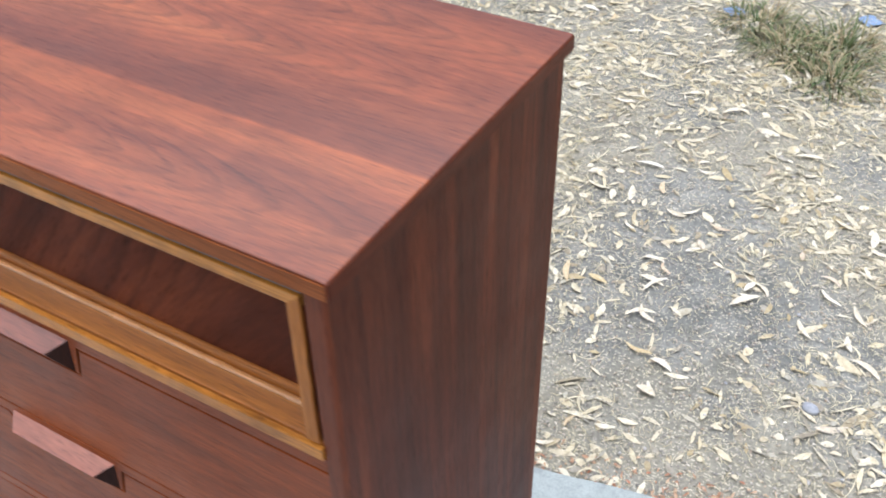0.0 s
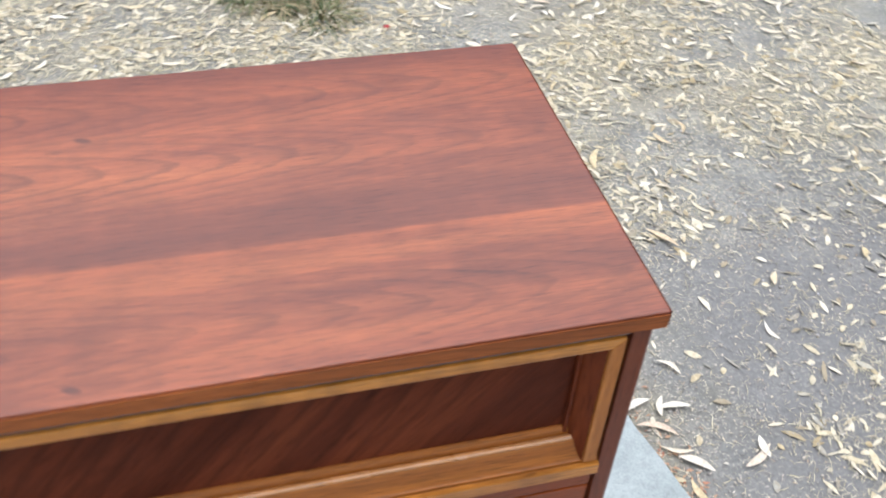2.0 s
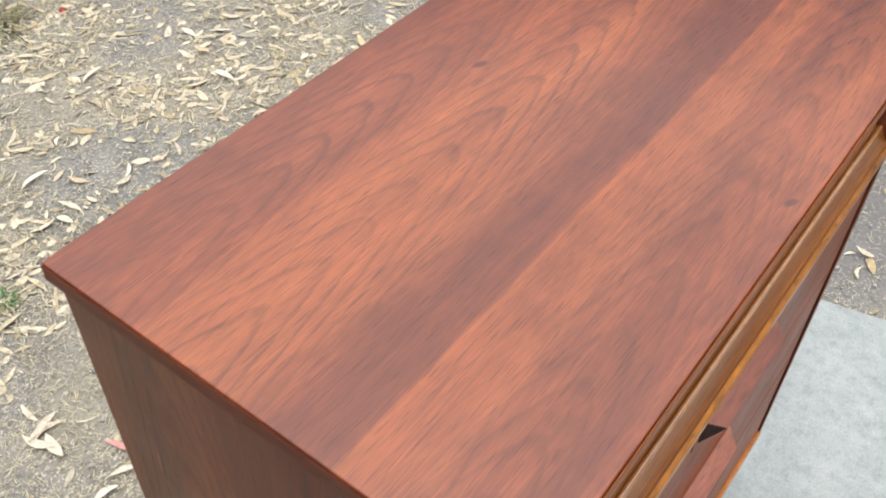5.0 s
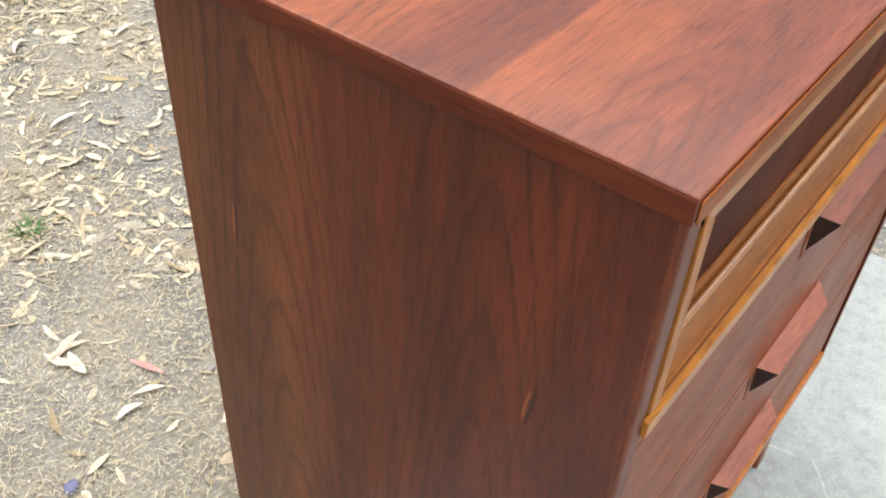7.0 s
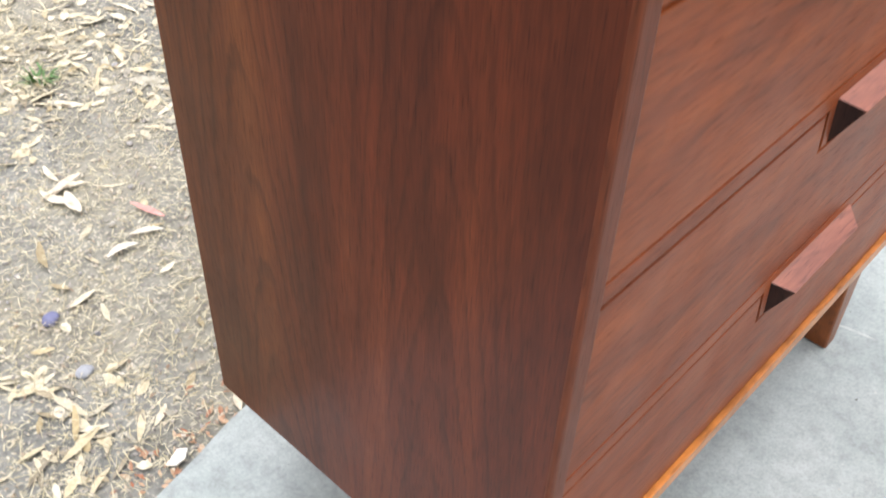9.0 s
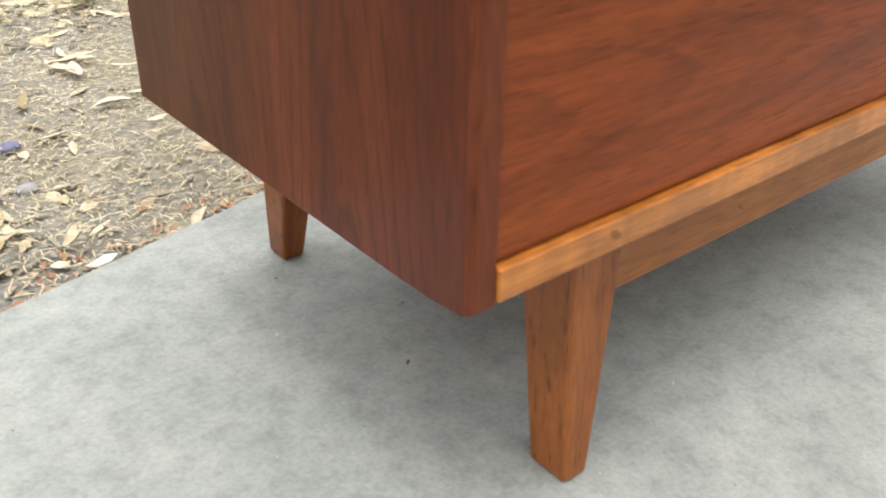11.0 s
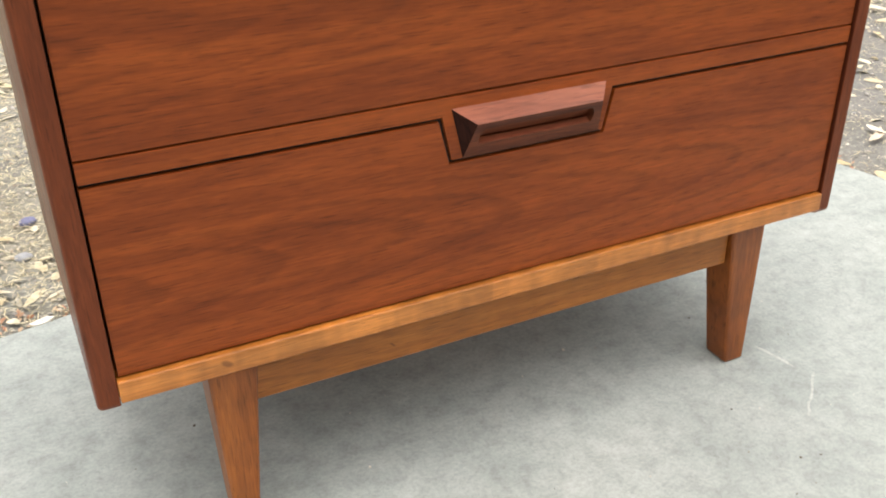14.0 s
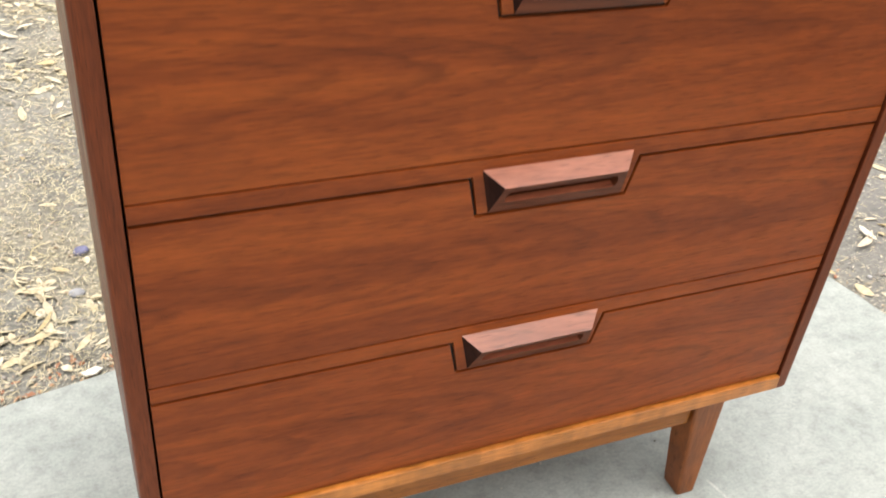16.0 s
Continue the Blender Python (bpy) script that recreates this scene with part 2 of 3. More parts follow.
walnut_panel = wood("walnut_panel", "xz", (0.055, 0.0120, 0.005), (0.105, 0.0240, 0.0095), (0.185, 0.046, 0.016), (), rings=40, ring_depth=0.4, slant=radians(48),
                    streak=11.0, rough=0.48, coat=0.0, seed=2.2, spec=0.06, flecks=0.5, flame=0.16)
# pull top paler and pinker: sky sheen partly put into its base colour
walnut_pull_lit = wood("walnut_pull_lit", "xz", (0.24, 0.066, 0.036), (0.34, 0.100, 0.054), (0.45, 0.148, 0.082), (), rings=70, ring_depth=0.4, rough=0.36, coat=0.7, coat_rough=0.26, seed=4.0, streak=60.0, spec=0.5, coat_ior=1.62)
# under face and slot: the pull's walnut darkened, shade put into the colour
pull_under_shaded = wood("walnut_pull_under_shaded", "xz", (0.075, 0.020, 0.010), (0.13, 0.036, 0.017), (0.19, 0.056, 0.026), (), rings=70, ring_depth=0.4, rough=0.42, coat=0.08, seed=4.2, streak=60.0, spec=0.15)
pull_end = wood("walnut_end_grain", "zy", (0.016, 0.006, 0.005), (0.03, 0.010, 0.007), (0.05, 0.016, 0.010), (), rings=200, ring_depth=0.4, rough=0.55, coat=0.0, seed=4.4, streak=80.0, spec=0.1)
blond = wood("blond_rail", "xz", (0.36, 0.130, 0.018), (0.49, 0.195, 0.030), (0.60, 0.265, 0.050), (), rings=60, ring_depth=0.22, rough=0.34, coat=0.28, coat_rough=0.25, seed=6.0, streak=40.0, figure=0.14, spec=0.25)
blond_low = wood("blond_bottom_rail", "xz", (0.38, 0.125, 0.022), (0.49, 0.174, 0.034), (0.58, 0.225, 0.052), (), rings=60, ring_depth=0.18, rough=0.36, coat=0.3, seed=6.2, streak=40.0, figure=0.2, spec=0.4,
                 marks=((0.129, 0.242, 0.0046, -0.0032),), patches=((0.436, 0.475, 1.22), (0.66, 0.69, 1.14)))
blond_up = wood("blond_stile", "zx", (0.28, 0.095, 0.018), (0.40, 0.15, 0.032), (0.52, 0.22, 0.055), (), rings=60, ring_depth=0.25, rough=0.42, coat=0.06, seed=6.5, streak=60.0, spec=0.2)
bead_wood = wood("bead_wood", "xz", (0.40, 0.17, 0.05), (0.52, 0.235, 0.075), (0.62, 0.30, 0.11), (), rings=60, ring_depth=0.15, rough=0.25, coat=1.0, coat_rough=0.1, seed=6.9, streak=60.0, spec=0.6, coat_ior=1.7)
cove_wood = wood("cove_wood", "xz", (0.22, 0.068, 0.010), (0.31, 0.105, 0.016), (0.40, 0.150, 0.026), (), rings=80, ring_depth=0.25, rough=0.38, coat=0.5, coat_rough=0.2, seed=6.8, streak=60.0, spec=0.3)
walnut_end = wood("walnut_end_lipping", "yz", (0.082, 0.018, 0.008), (0.130, 0.030, 0.0120), (0.18, 0.045, 0.017), (), rings=90, ring_depth=0.3, seed=8.1, coat=0.05, spec=0.12)
# lighter walnut for the rounded edge, with the light it catches in its colour
edge_lit = wood("walnut_edge_lit", "zx", (0.108, 0.024, 0.0085), (0.155, 0.037, 0.0125), (0.205, 0.053, 0.0175), (), rings=90, ring_depth=0.2, seed=8.6, spec=0.2, coat=0.08)
# browner wood than the bottom rail, with that rail's shadow in its colour
apron_wood_shaded = wood("apron_wood_shaded", "xz", (0.25, 0.080, 0.014), (0.34, 0.118, 0.022), (0.42, 0.158, 0.034), (), rings=60, ring_depth=0.25, rough=0.42, coat=0.15, seed=7.0, streak=40.0, figure=0.06, marks=((0.322, 0.186, 0.0025, -0.0013),))
leg_wood = wood("leg_wood", "zx", (0.175, 0.046, 0.008), (0.265, 0.076, 0.014), (0.345, 0.108, 0.022), (), rings=45, ring_depth=0.2, rough=0.42, coat=0.25, seed=7.5, streak=26.0, figure=0.07, flame=0.12)


def plain(name, color, rough):
    k = Net(name)
    p, _ = k.coords()
    c = k.mix(k.span(k.noise(p, 60.0), 0.3, 0.7), tuple(x * 0.75 for x in color), tuple(x * 1.2 for x in color))
    return k.finish(c, rough)


# near-black of the inlaid groove, also painted where gaps and case lie in shade
inlay_and_gap_shade = plain("inlay_and_gap_shade", (0.012, 0.008, 0.006), 0.7)
gap_shade_grey = plain("shadow_strip", (0.10, 0.09, 0.09), 0.6)


def concrete():
    k = Net("concrete")
    p, s = k.coords()
    cloud = k.noise(p, 2.6, 5.0, 0.6)
    blotch = k.noise(p, 11.0, 4.0, 0.65)
    sand = k.noise(p, 170.0, 5.0, 0.8)
    t = k.math("ADD", k.math("MULTIPLY", cloud, 0.5), k.math("MULTIPLY", blotch, 0.5))
    c = k.ramp(t, [(0.34, (0.268, 0.310, 0.308)), (0.5, (0.332, 0.375, 0.373)), (0.66, (0.400, 0.444, 0.442))])
    c = k.mix(1.0, c, k.ramp(sand, [(0.30, 0.80), (0.5, 1.0), (0.70, 1.15)]), "MULTIPLY")
    grime = k.noise(p, 34.0, 6.0, 0.7)
    c = k.mix(1.0, c, k.ramp(grime, [(0.33, 0.82), (0.5, 1.0), (0.66, 1.10)]), "MULTIPLY")
    specks = k.span(k.voronoi(p, 55.0), 0.05, 0.025)
    few = k.span(k.noise(p, 23.0), 0.52, 0.6)
    c = k.mix(k.math("MULTIPLY", k.math("MULTIPLY", specks, few), 0.75), c, (0.09, 0.08, 0.07))
    chalk = k.span(k.voronoi(k.vec(k.math("ADD", s[0], 3.3), s[1], s[2]), 31.0), 0.05, 0.02)
    c = k.mix(k.math("MULTIPLY", chalk, k.span(k.noise(p, 9.0), 0.5, 0.6, 0.0, 0.6)), c, (0.7, 0.7, 0.68))
    # two chalky scuffs beside the chest
    for ax, ay, bx, by, wide in ((0.899, 0.026, 0.911, -0.046, 0.0032), (0.925, -0.064, 0.845, -0.135, 0.0022)):
        L = math.hypot(bx - ax, by - ay)
        ux, uy = (bx - ax) / L, (by - ay) / L
        dx, dy = k.math("SUBTRACT", s[0], ax), k.math("SUBTRACT", s[1], ay)
        along = k.math("ADD", k.math("MULTIPLY", dx, ux), k.math("MULTIPLY", dy, uy))
        across = k.math("ABSOLUTE", k.math("ADD", k.math("SUBTRACT", k.math("MULTIPLY", dx, uy), k.math("MULTIPLY", dy, ux)), k.math("MULTIPLY", k.math("SUBTRACT", blotch, 0.5), 0.02)))
        m = k.math("MULTIPLY", k.span(across, wide, wide * 0.3), k.math("MULTIPLY", k.span(along, -0.005, 0.01), k.span(along, L + 0.005, L - 0.02)))
        c = k.mix(k.math("MULTIPLY", m, k.span(sand, 0.4, 0.6, 0.1, 0.4)), c, (0.78, 0.78, 0.76))
    k.bump(k.math("ADD", sand, k.math("MULTIPLY", blotch, 1.5)), 0.14, 0.002)
    return k.finish(c, k.span(blotch, 0.3, 0.7, 0.65, 0.85), spec=0.35)


def dirt():
    k = Net("dirt")
    p, s = k.coords()
    big = k.noise(p, 1.1, 4.0, 0.6)
    mid = k.noise(p, 9.0, 5.0, 0.65)
    fine = k.noise(p, 90.0, 4.0, 0.7)
    t = k.math("ADD", k.math("MULTIPLY", big, 0.45), k.math("MULTIPLY", mid, 0.55))
    c = k.ramp(t, [(0.34, (0.142, 0.148, 0.138)), (0.5, (0.226, 0.230, 0.214)), (0.66, (0.310, 0.312, 0.284))])
    c = k.mix(1.0, c, k.ramp(fine, [(0.25, 0.66), (0.75, 1.3)]), "MULTIPLY")
    packed = k.math("MULTIPLY", k.span(k.math("ADD", s[0], k.math("MULTIPLY", mid, 0.5)), 1.65, 2.1), k.span(k.math("ADD", s[1], k.math("MULTIPLY", mid, 0.6)), 2.0, 1.4))
    c = k.mix(k.math("MULTIPLY", packed, 0.8), c, k.mix(fine, (0.10, 0.10, 0.10), (0.26, 0.26, 0.26)))
    # bits of pale chaff too small to build
    bits = k.span(k.voronoi(k.vec(k.math("MULTIPLY", s[0], 1.0), k.math("MULTIPLY", s[1], 0.45), s[2]), 150.0), 0.30, 0.16)
    bits2 = k.span(k.voronoi(k.vec(k.math("MULTIPLY", s[0], 0.4), s[1], s[2]), 120.0), 0.30, 0.16)
    hay = k.math("MULTIPLY", k.math("MAXIMUM", bits, bits2), k.span(k.noise(p, 5.0, 4.0), 0.38, 0.6, 0.25, 0.85))
    hay = k.math("MULTIPLY", hay, k.math("SUBTRACT", 1.0, k.math("MULTIPLY", packed, 0.7)))
    yellow = k.span(k.noise(k.vec(k.math("ADD", s[0], 4.7), s[1], s[2]), 1.7, 4.0, 0.6), 0.46, 0.60, 0.0, 0.28)
    yellow = k.math("MULTIPLY", yellow, k.math("SUBTRACT", 1.0, packed))
    c = k.mix(k.math("MULTIPLY", yellow, k.span(fine, 0.3, 0.6, 0.5, 1.0)), c, (0.47, 0.405, 0.25))
    c = k.mix(hay, c, (0.62, 0.578, 0.46))
    k.bump(k.math("ADD", k.math("MULTIPLY", fine, 0.5), mid), 0.6, 0.012)
    return k.finish(c, 0.95, spec=0.2)


def dry_leaf(name, island=False, stops=None):
    k = Net(name)
    p, s = k.coords()
    r = k.n.new("ShaderNodeNewGeometry").outputs["Random Per Island"] if island else k.rand()
    c = k.ramp(r, stops)
    blot = k.noise(p, 130.0 if not island else 80.0, 3.0, 0.6)
    c = k.mix(1.0, c, k.ramp(blot, [(0.3, (0.78, 0.74, 0.68)), (0.65, (1.08, 1.08, 1.08))]), "MULTIPLY")
    k.finish(c, 0.6, spec=0.4)
    return k.mat


LEAF_STOPS = [(0.0, (0.630, 0.576, 0.456)), (0.3, (0.711, 0.675, 0.568)), (0.55, (0.747, 0.720, 0.636)), (0.75, (0.558, 0.459, 0.267)), (0.88, (0.594, 0.486, 0.378)), (1.0, (0.666, 0.639, 0.550))]
LITTER_STOPS = [(0.0, (0.576, 0.513, 0.353)), (0.25, (0.666, 0.612, 0.462)), (0.45, (0.711, 0.675, 0.554)), (0.62, (0.450, 0.369, 0.210)), (0.76, (0.297, 0.270, 0.218)), (0.9, (0.396, 0.387, 0.336)), (1.0, (0.630, 0.576, 0.420))]
leaf_mat = dry_leaf("dry_leaf", False, LEAF_STOPS)
litter_mat = dry_leaf("litter", True, LITTER_STOPS)
chaff_mat = dry_leaf("chaff", True, [(0.0, (0.22, 0.21, 0.20)), (0.25, (0.30, 0.285, 0.27)), (0.45, (0.38, 0.36, 0.33)), (0.65, (0.52, 0.47, 0.37)), (0.8, (0.62, 0.56, 0.44)), (0.92, (0.30, 0.22, 0.16)), (1.0, (0.72, 0.68, 0.60))])
straw_mat = dry_leaf("straw", True, [(0.0, (0.54, 0.49, 0.31)), (0.25, (0.38, 0.35, 0.25)), (0.5, (0.64, 0.59, 0.41)), (0.8, (0.72, 0.67, 0.50)), (1.0, (0.44, 0.40, 0.28))])
rust_mat = dry_leaf("rust_chips", True, [(0.0, (0.42, 0.17, 0.10)), (0.3, (0.38, 0.22, 0.14)), (0.6, (0.52, 0.33, 0.21)), (1.0, (0.50, 0.38, 0.27))])
pebble_mat = dry_leaf("pebbles", True, [(0.0, (0.30, 0.30, 0.30)), (0.4, (0.42, 0.41, 0.40)), (0.7, (0.36, 0.38, 0.42)), (1.0, (0.50, 0.48, 0.44))])
grass_mat = dry_leaf("grass_blades", True, [(0.0, (0.05, 0.085, 0.028)), (0.35, (0.11, 0.15, 0.055)), (0.55, (0.24, 0.24, 0.12)), (0.75, (0.24, 0.18, 0.10)), (1.0, (0.52, 0.45, 0.28))])
sprig_mat = dry_leaf("sprig_green", True, [(0.0, (0.07, 0.16, 0.05)), (1.0, (0.13, 0.24, 0.09))])
pink_mat = plain("pink_leaf", (0.62, 0.30, 0.27), 0.6)
blue_mat = plain("blue_stone", (0.16, 0.17, 0.30), 0.6)
grey_mat = plain("grey_stone", (0.34, 0.36, 0.40), 0.8)
white_mat = plain("white_chip", (0.80, 0.78, 0.72), 0.6)
scrap_mat = plain("blue_plastic", (0.20, 0.30, 0.48), 0.45)
red_mat = plain("red_bead", (0.30, 0.02, 0.02), 0.4)
CONCRETE, DIRT = concrete(), dirt()


# ---- mesh helpers ----
def mesh_object(name, bm, material, smooth=False):
    me = bpy.data.meshes.new(name)
    bmesh.ops.recalc_face_normals(bm, faces=bm.faces)
    bm.to_mesh(me)
    bm.free()
    me.materials.append(material)
    if smooth:
        for f in me.polygons:
            f.use_smooth = True
    return new(name, me)


def part(name, bm, material, parent, label="", smooth=False):
    ob = mesh_object(name, bm, material, smooth)
    ob.parent = parent
    if label:
        tagged(ob, label)
    return ob


def soften(bm, width, segments=2, pick=None):
    edges = [e for e in bm.edges if len(e.link_faces) == 2 and e.calc_face_angle(0) > 0.3 and (pick is None or pick(e))]
    if width > 0 and edges:
        bmesh.ops.bevel(bm, geom=edges, offset=width, segments=segments, profile=0.6, affect="EDGES", clamp_overlap=True)
    return bm


def box(x0, x1, y0, y1, z0, z1, bevel=0.001, segments=2):
    bm = bmesh.new()
    bmesh.ops.create_cube(bm, size=1.0, matrix=Matrix.LocRotScale(((x0 + x1) / 2, (y0 + y1) / 2, (z0 + z1) / 2), None, (x1 - x0, y1 - y0, z1 - z0)))
    return soften(bm, bevel, segments)


def prism(points, lo, hi, axis="y", bevel=0.001, front_only=False, segments=2):
    """A polygon drawn across an axis and drawn out along it. axis y: points are (x, z); axis x: points are (y, z)."""
    bm = bmesh.new()
    place = (lambda p, d: (p[0], d, p[1])) if axis == "y" else (lambda p, d: (d, p[0], p[1]))
    a = [bm.verts.new(place(p, lo)) for p in points]
    b = [bm.verts.new(place(p, hi)) for p in points]
    bm.faces.new(a), bm.faces.new(b)
    for i in range(len(points)):
        j = (i + 1) % len(points)
        bm.faces.new((a[i], a[j], b[j], b[i]))
    bmesh.ops.recalc_face_normals(bm, faces=bm.faces)
    n = 1 if axis == "y" else 0
    return soften(bm, bevel, segments, (lambda e: all(abs(v.co[n] - lo) < 1e-5 for v in e.verts)) if front_only else None)


def taper(bottom, top, z0, z1, bevel=0.003):
    """A leg from two rectangles (x0, x1, y0, y1), at z0 and z1."""
    bm = bmesh.new()
    rings = []
    for (x0, x1, y0, y1), z in ((bottom, z0), (top, z1)):
        rings.append([bm.verts.new(c) for c in ((x0, y0, z), (x1, y0, z), (x1, y1, z), (x0, y1, z))])
    bm.faces.new(rings[0]), bm.faces.new(rings[1])
    for i in range(4):
        j = (i + 1) % 4
        bm.faces.new((rings[0][i], rings[0][j], rings[1][j], rings[1][i]))
    bmesh.ops.recalc_face_normals(bm, faces=bm.faces)
    return soften(bm, bevel, 3)


# ---- the setting: concrete slab and bare ground ----
GROUND = -0.022
CORNER, ANG = Vector((1.425, 0.882)), radians(12.0)
BACK, SIDE = Vector((-math.cos(ANG), -math.sin(ANG))), Vector((math.sin(ANG), -math.cos(ANG)))


def slab_depth(x, y):
    """How far a place lies inside the slab (negative: outside)."""
    d = Vector((x, y)) - CORNER
    return min(d.dot(BACK), d.dot(SIDE))


def build_slab():
    bm = bmesh.new()
    long_side = 7.0
    steps = 90
    rnd = random.Random(5)
    edge = []
    for i in range(steps + 1):                   # along the back edge to the corner, a little worn
        d = long_side * (1 - i / steps) ** 1.6
        edge.append(CORNER + BACK * d + SIDE * rnd.uniform(0, 0.004))
    for i in range(1, steps + 1):
        d = long_side * (i / steps) ** 1.6
        edge.append(CORNER + SIDE * d + BACK * rnd.uniform(0, 0.004))
    far = CORNER + BACK * long_side + SIDE * long_side
    loop = edge + [far]
    topv = [bm.verts.new((p.x, p.y, 0.0)) for p in loop]
    lip = [bm.verts.new((p.x, p.y, -0.10)) for p in loop]
    topf = bm.faces.new(topv)
    for i in range(len(loop)):
        j = (i + 1) % len(loop)
        bm.faces.new((topv[i], topv[j], lip[j], lip[i]))
    bm.normal_update()
    soft = [e for e in topf.edges]
    bmesh.ops.bevel(bm, geom=soft, offset=0.006, segments=2, affect="EDGES", clamp_overlap=True)
    ob = mesh_object("pavement", bm, CONCRETE)
    return tagged(ob, "pale grey cast concrete slab with worn edge", "pavement", kind="structure")


def height(x, y):
    h = 0.010 * noise.noise(Vector((x * 1.3, y * 1.3, 0.3))) + 0.006 * noise.noise(Vector((x * 6, y * 6, 1.3)))
    s = slab_depth(x, y)
    if s > -0.25:
        h = min(h, 0.006) * max(0.0, min(1.0, (-s) / 0.25))
    if s > 0.02:
        h -= 0.04
    return GROUND + h


def build_ground():
    def line(lo, hi, fine, count, reach):
        inner = [lo + (hi - lo) * i / fine for i in range(fine + 1)]
        outer = [reach * (i / count) ** 3 for i in range(1, count + 1)]
        return [lo - d for d in reversed(outer)] + inner + [hi + d for d in outer]
    xs, ys = line(-1.6, 4.4, 150, 14, 900.0), line(-1.4, 4.6, 150, 14, 900.0)
    verts = [(x, y, height(x, y) if -3 < x < 6 and -3 < y < 6 else GROUND) for y in ys for x in xs]
    w = len(xs)
    faces = [(j * w + i, j * w + i + 1, (j + 1) * w + i + 1, (j + 1) * w + i) for j in range(len(ys) - 1) for i in range(w - 1)]
    me = bpy.data.meshes.new("ground")
    me.from_pydata(verts, [], faces)
    for f in me.polygons:
        f.use_smooth = True
    me.materials.append(DIRT)
    return tagged(new("ground", me), "bare grey dirt littered with dry leaves and straw", "ground", kind="structure")


build_slab()
build_ground()
# unseen wall, added to bounce warm light on the front and block low sky
wall = mesh_object("bounce_wall_south", box(-6.0, 9.0, -4.6, -4.35, -0.1, 3.2, 0.01), plain("bounce_beige", (0.62, 0.57, 0.50), 0.9))
tagged(wall, "unseen pale beige wall added to bounce light and block low sky", "wall", kind="structure")

# ---- the chest of drawers ----
W, D, H = 0.965, 0.478, 1.193
SIDE_T, BASE, TOP_T = 0.022, 0.222, 0.021
chest = new("chest_of_drawers")
tagged(chest, "tall reddish walnut chest of drawers with blond trim on tapered legs", "chest of drawers")

# top board, a little proud of the case
part("top_board", box(-0.008, W + 0.008, -0.005, D, H - TOP_T, H, 0.0022, 3), walnut_top, chest, "walnut veneer top with arched grain and satin varnish")
part("front_lipping", box(-0.007, W + 0.007, -0.0068, -0.0055, H - TOP_T + 0.001, H - 0.003, 0.0004, 1), walnut_edge, chest, "solid walnut lipping")
for x0 in (-0.0098, W + 0.0085):
    part("end_lipping", box(x0, x0 + 0.0013, -0.0045, D - 0.001, H - TOP_T + 0.001, H - 0.0016, 0.0005, 1), walnut_end, chest, "solid walnut lipping")
# side panels with rounded front edges
for x0 in (0.0, W - SIDE_T):
    low_z = BASE - 0.0070
    arc = [(0.014 - 0.014 * math.cos(a), low_z + 0.010 - 0.010 * math.sin(a)) for a in (math.pi / 12 * i for i in range(7))]
    outer = x0 if x0 < 0.1 else x0 + SIDE_T
    bm = prism(arc + [(D + 0.013, low_z), (D - 0.002, H - TOP_T - 0.0005), (0.0, H - TOP_T - 0.0005)], x0, x0 + SIDE_T, "x", 0.0)
    soften(bm, 0.0075, 6, lambda e: all(abs(v.co.x - outer) < 1e-5 and v.co.y < 0.0145 for v in e.verts))
    panel = part("side_panel", soften(bm, 0.0018, 2), walnut_side_shaded if x0 < 0.1 else walnut_striped, chest)
    panel.data.materials.append(edge_lit)
    # front rounding takes the lit tone, the flat side keeps the shaded one
    for f in panel.data.polygons:
        if f.center.y < 0.0070 and f.normal.y < -0.05:
            f.material_index = 1
part("back_panel", box(SIDE_T + 0.0005, W - SIDE_T - 0.0005, D - 0.016, D - 0.008, BASE + 0.004, H - TOP_T - 0.001, 0.0), inlay_and_gap_shade, chest, "back board coloured near-black for the shade inside the case")
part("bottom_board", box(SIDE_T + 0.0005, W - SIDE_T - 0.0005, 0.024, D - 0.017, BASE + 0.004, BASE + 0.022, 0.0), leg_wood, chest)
# sheet behind the fronts, near-black so that the gaps read as shaded
part("inner_shade_sheet", box(SIDE_T + 0.0006, W - SIDE_T - 0.0006, 0.055, 0.062, BASE + 0.024, H - TOP_T - 0.001, 0.0), inlay_and_gap_shade, chest, "near-black sheet for the shade inside the case")
# grey strip put in for the shaded gap between top and frame
part("top_gap_strip", box(SIDE_T + 0.003, W - SIDE_T - 0.003, 0.0005, 0.05, 1.1625, H - TOP_T - 0.0008, 0.0008), gap_shade_grey, chest, "grey strip standing in for the shaded gap under the top")
part("bottom_rail", box(SIDE_T + 0.0004, W - SIDE_T - 0.0004, -0.003, 0.023, 0.2245, 0.2495, 0.0025, 3), blond_low, chest, "blond hardwood rail")

# framed upper drawer
XL, XR = SIDE_T + 0.0028, W - SIDE_T - 0.0028
FZ0, FZ1 = 0.946, 1.160
ST = 0.0145
drawer = part("framed_drawer", box(XL + 0.002, XR - 0.002, 0.0335, 0.05, FZ0 + 0.002, FZ1 - 0.002, 0.0), inlay_and_gap_shade, chest, "upper drawer with recessed dark panel in a blond frame")
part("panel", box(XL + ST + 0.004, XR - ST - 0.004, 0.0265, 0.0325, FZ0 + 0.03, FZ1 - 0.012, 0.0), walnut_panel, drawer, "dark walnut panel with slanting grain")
part("top_rail", prism([(-0.001, FZ1), (-0.001, FZ1 - 0.0135), (0.026, FZ1 - 0.019), (0.033, FZ1 - 0.019), (0.033, FZ1)], XL + 0.0022, XR - 0.0022, "x", 0.0012), blond, drawer, "blond frame rail")
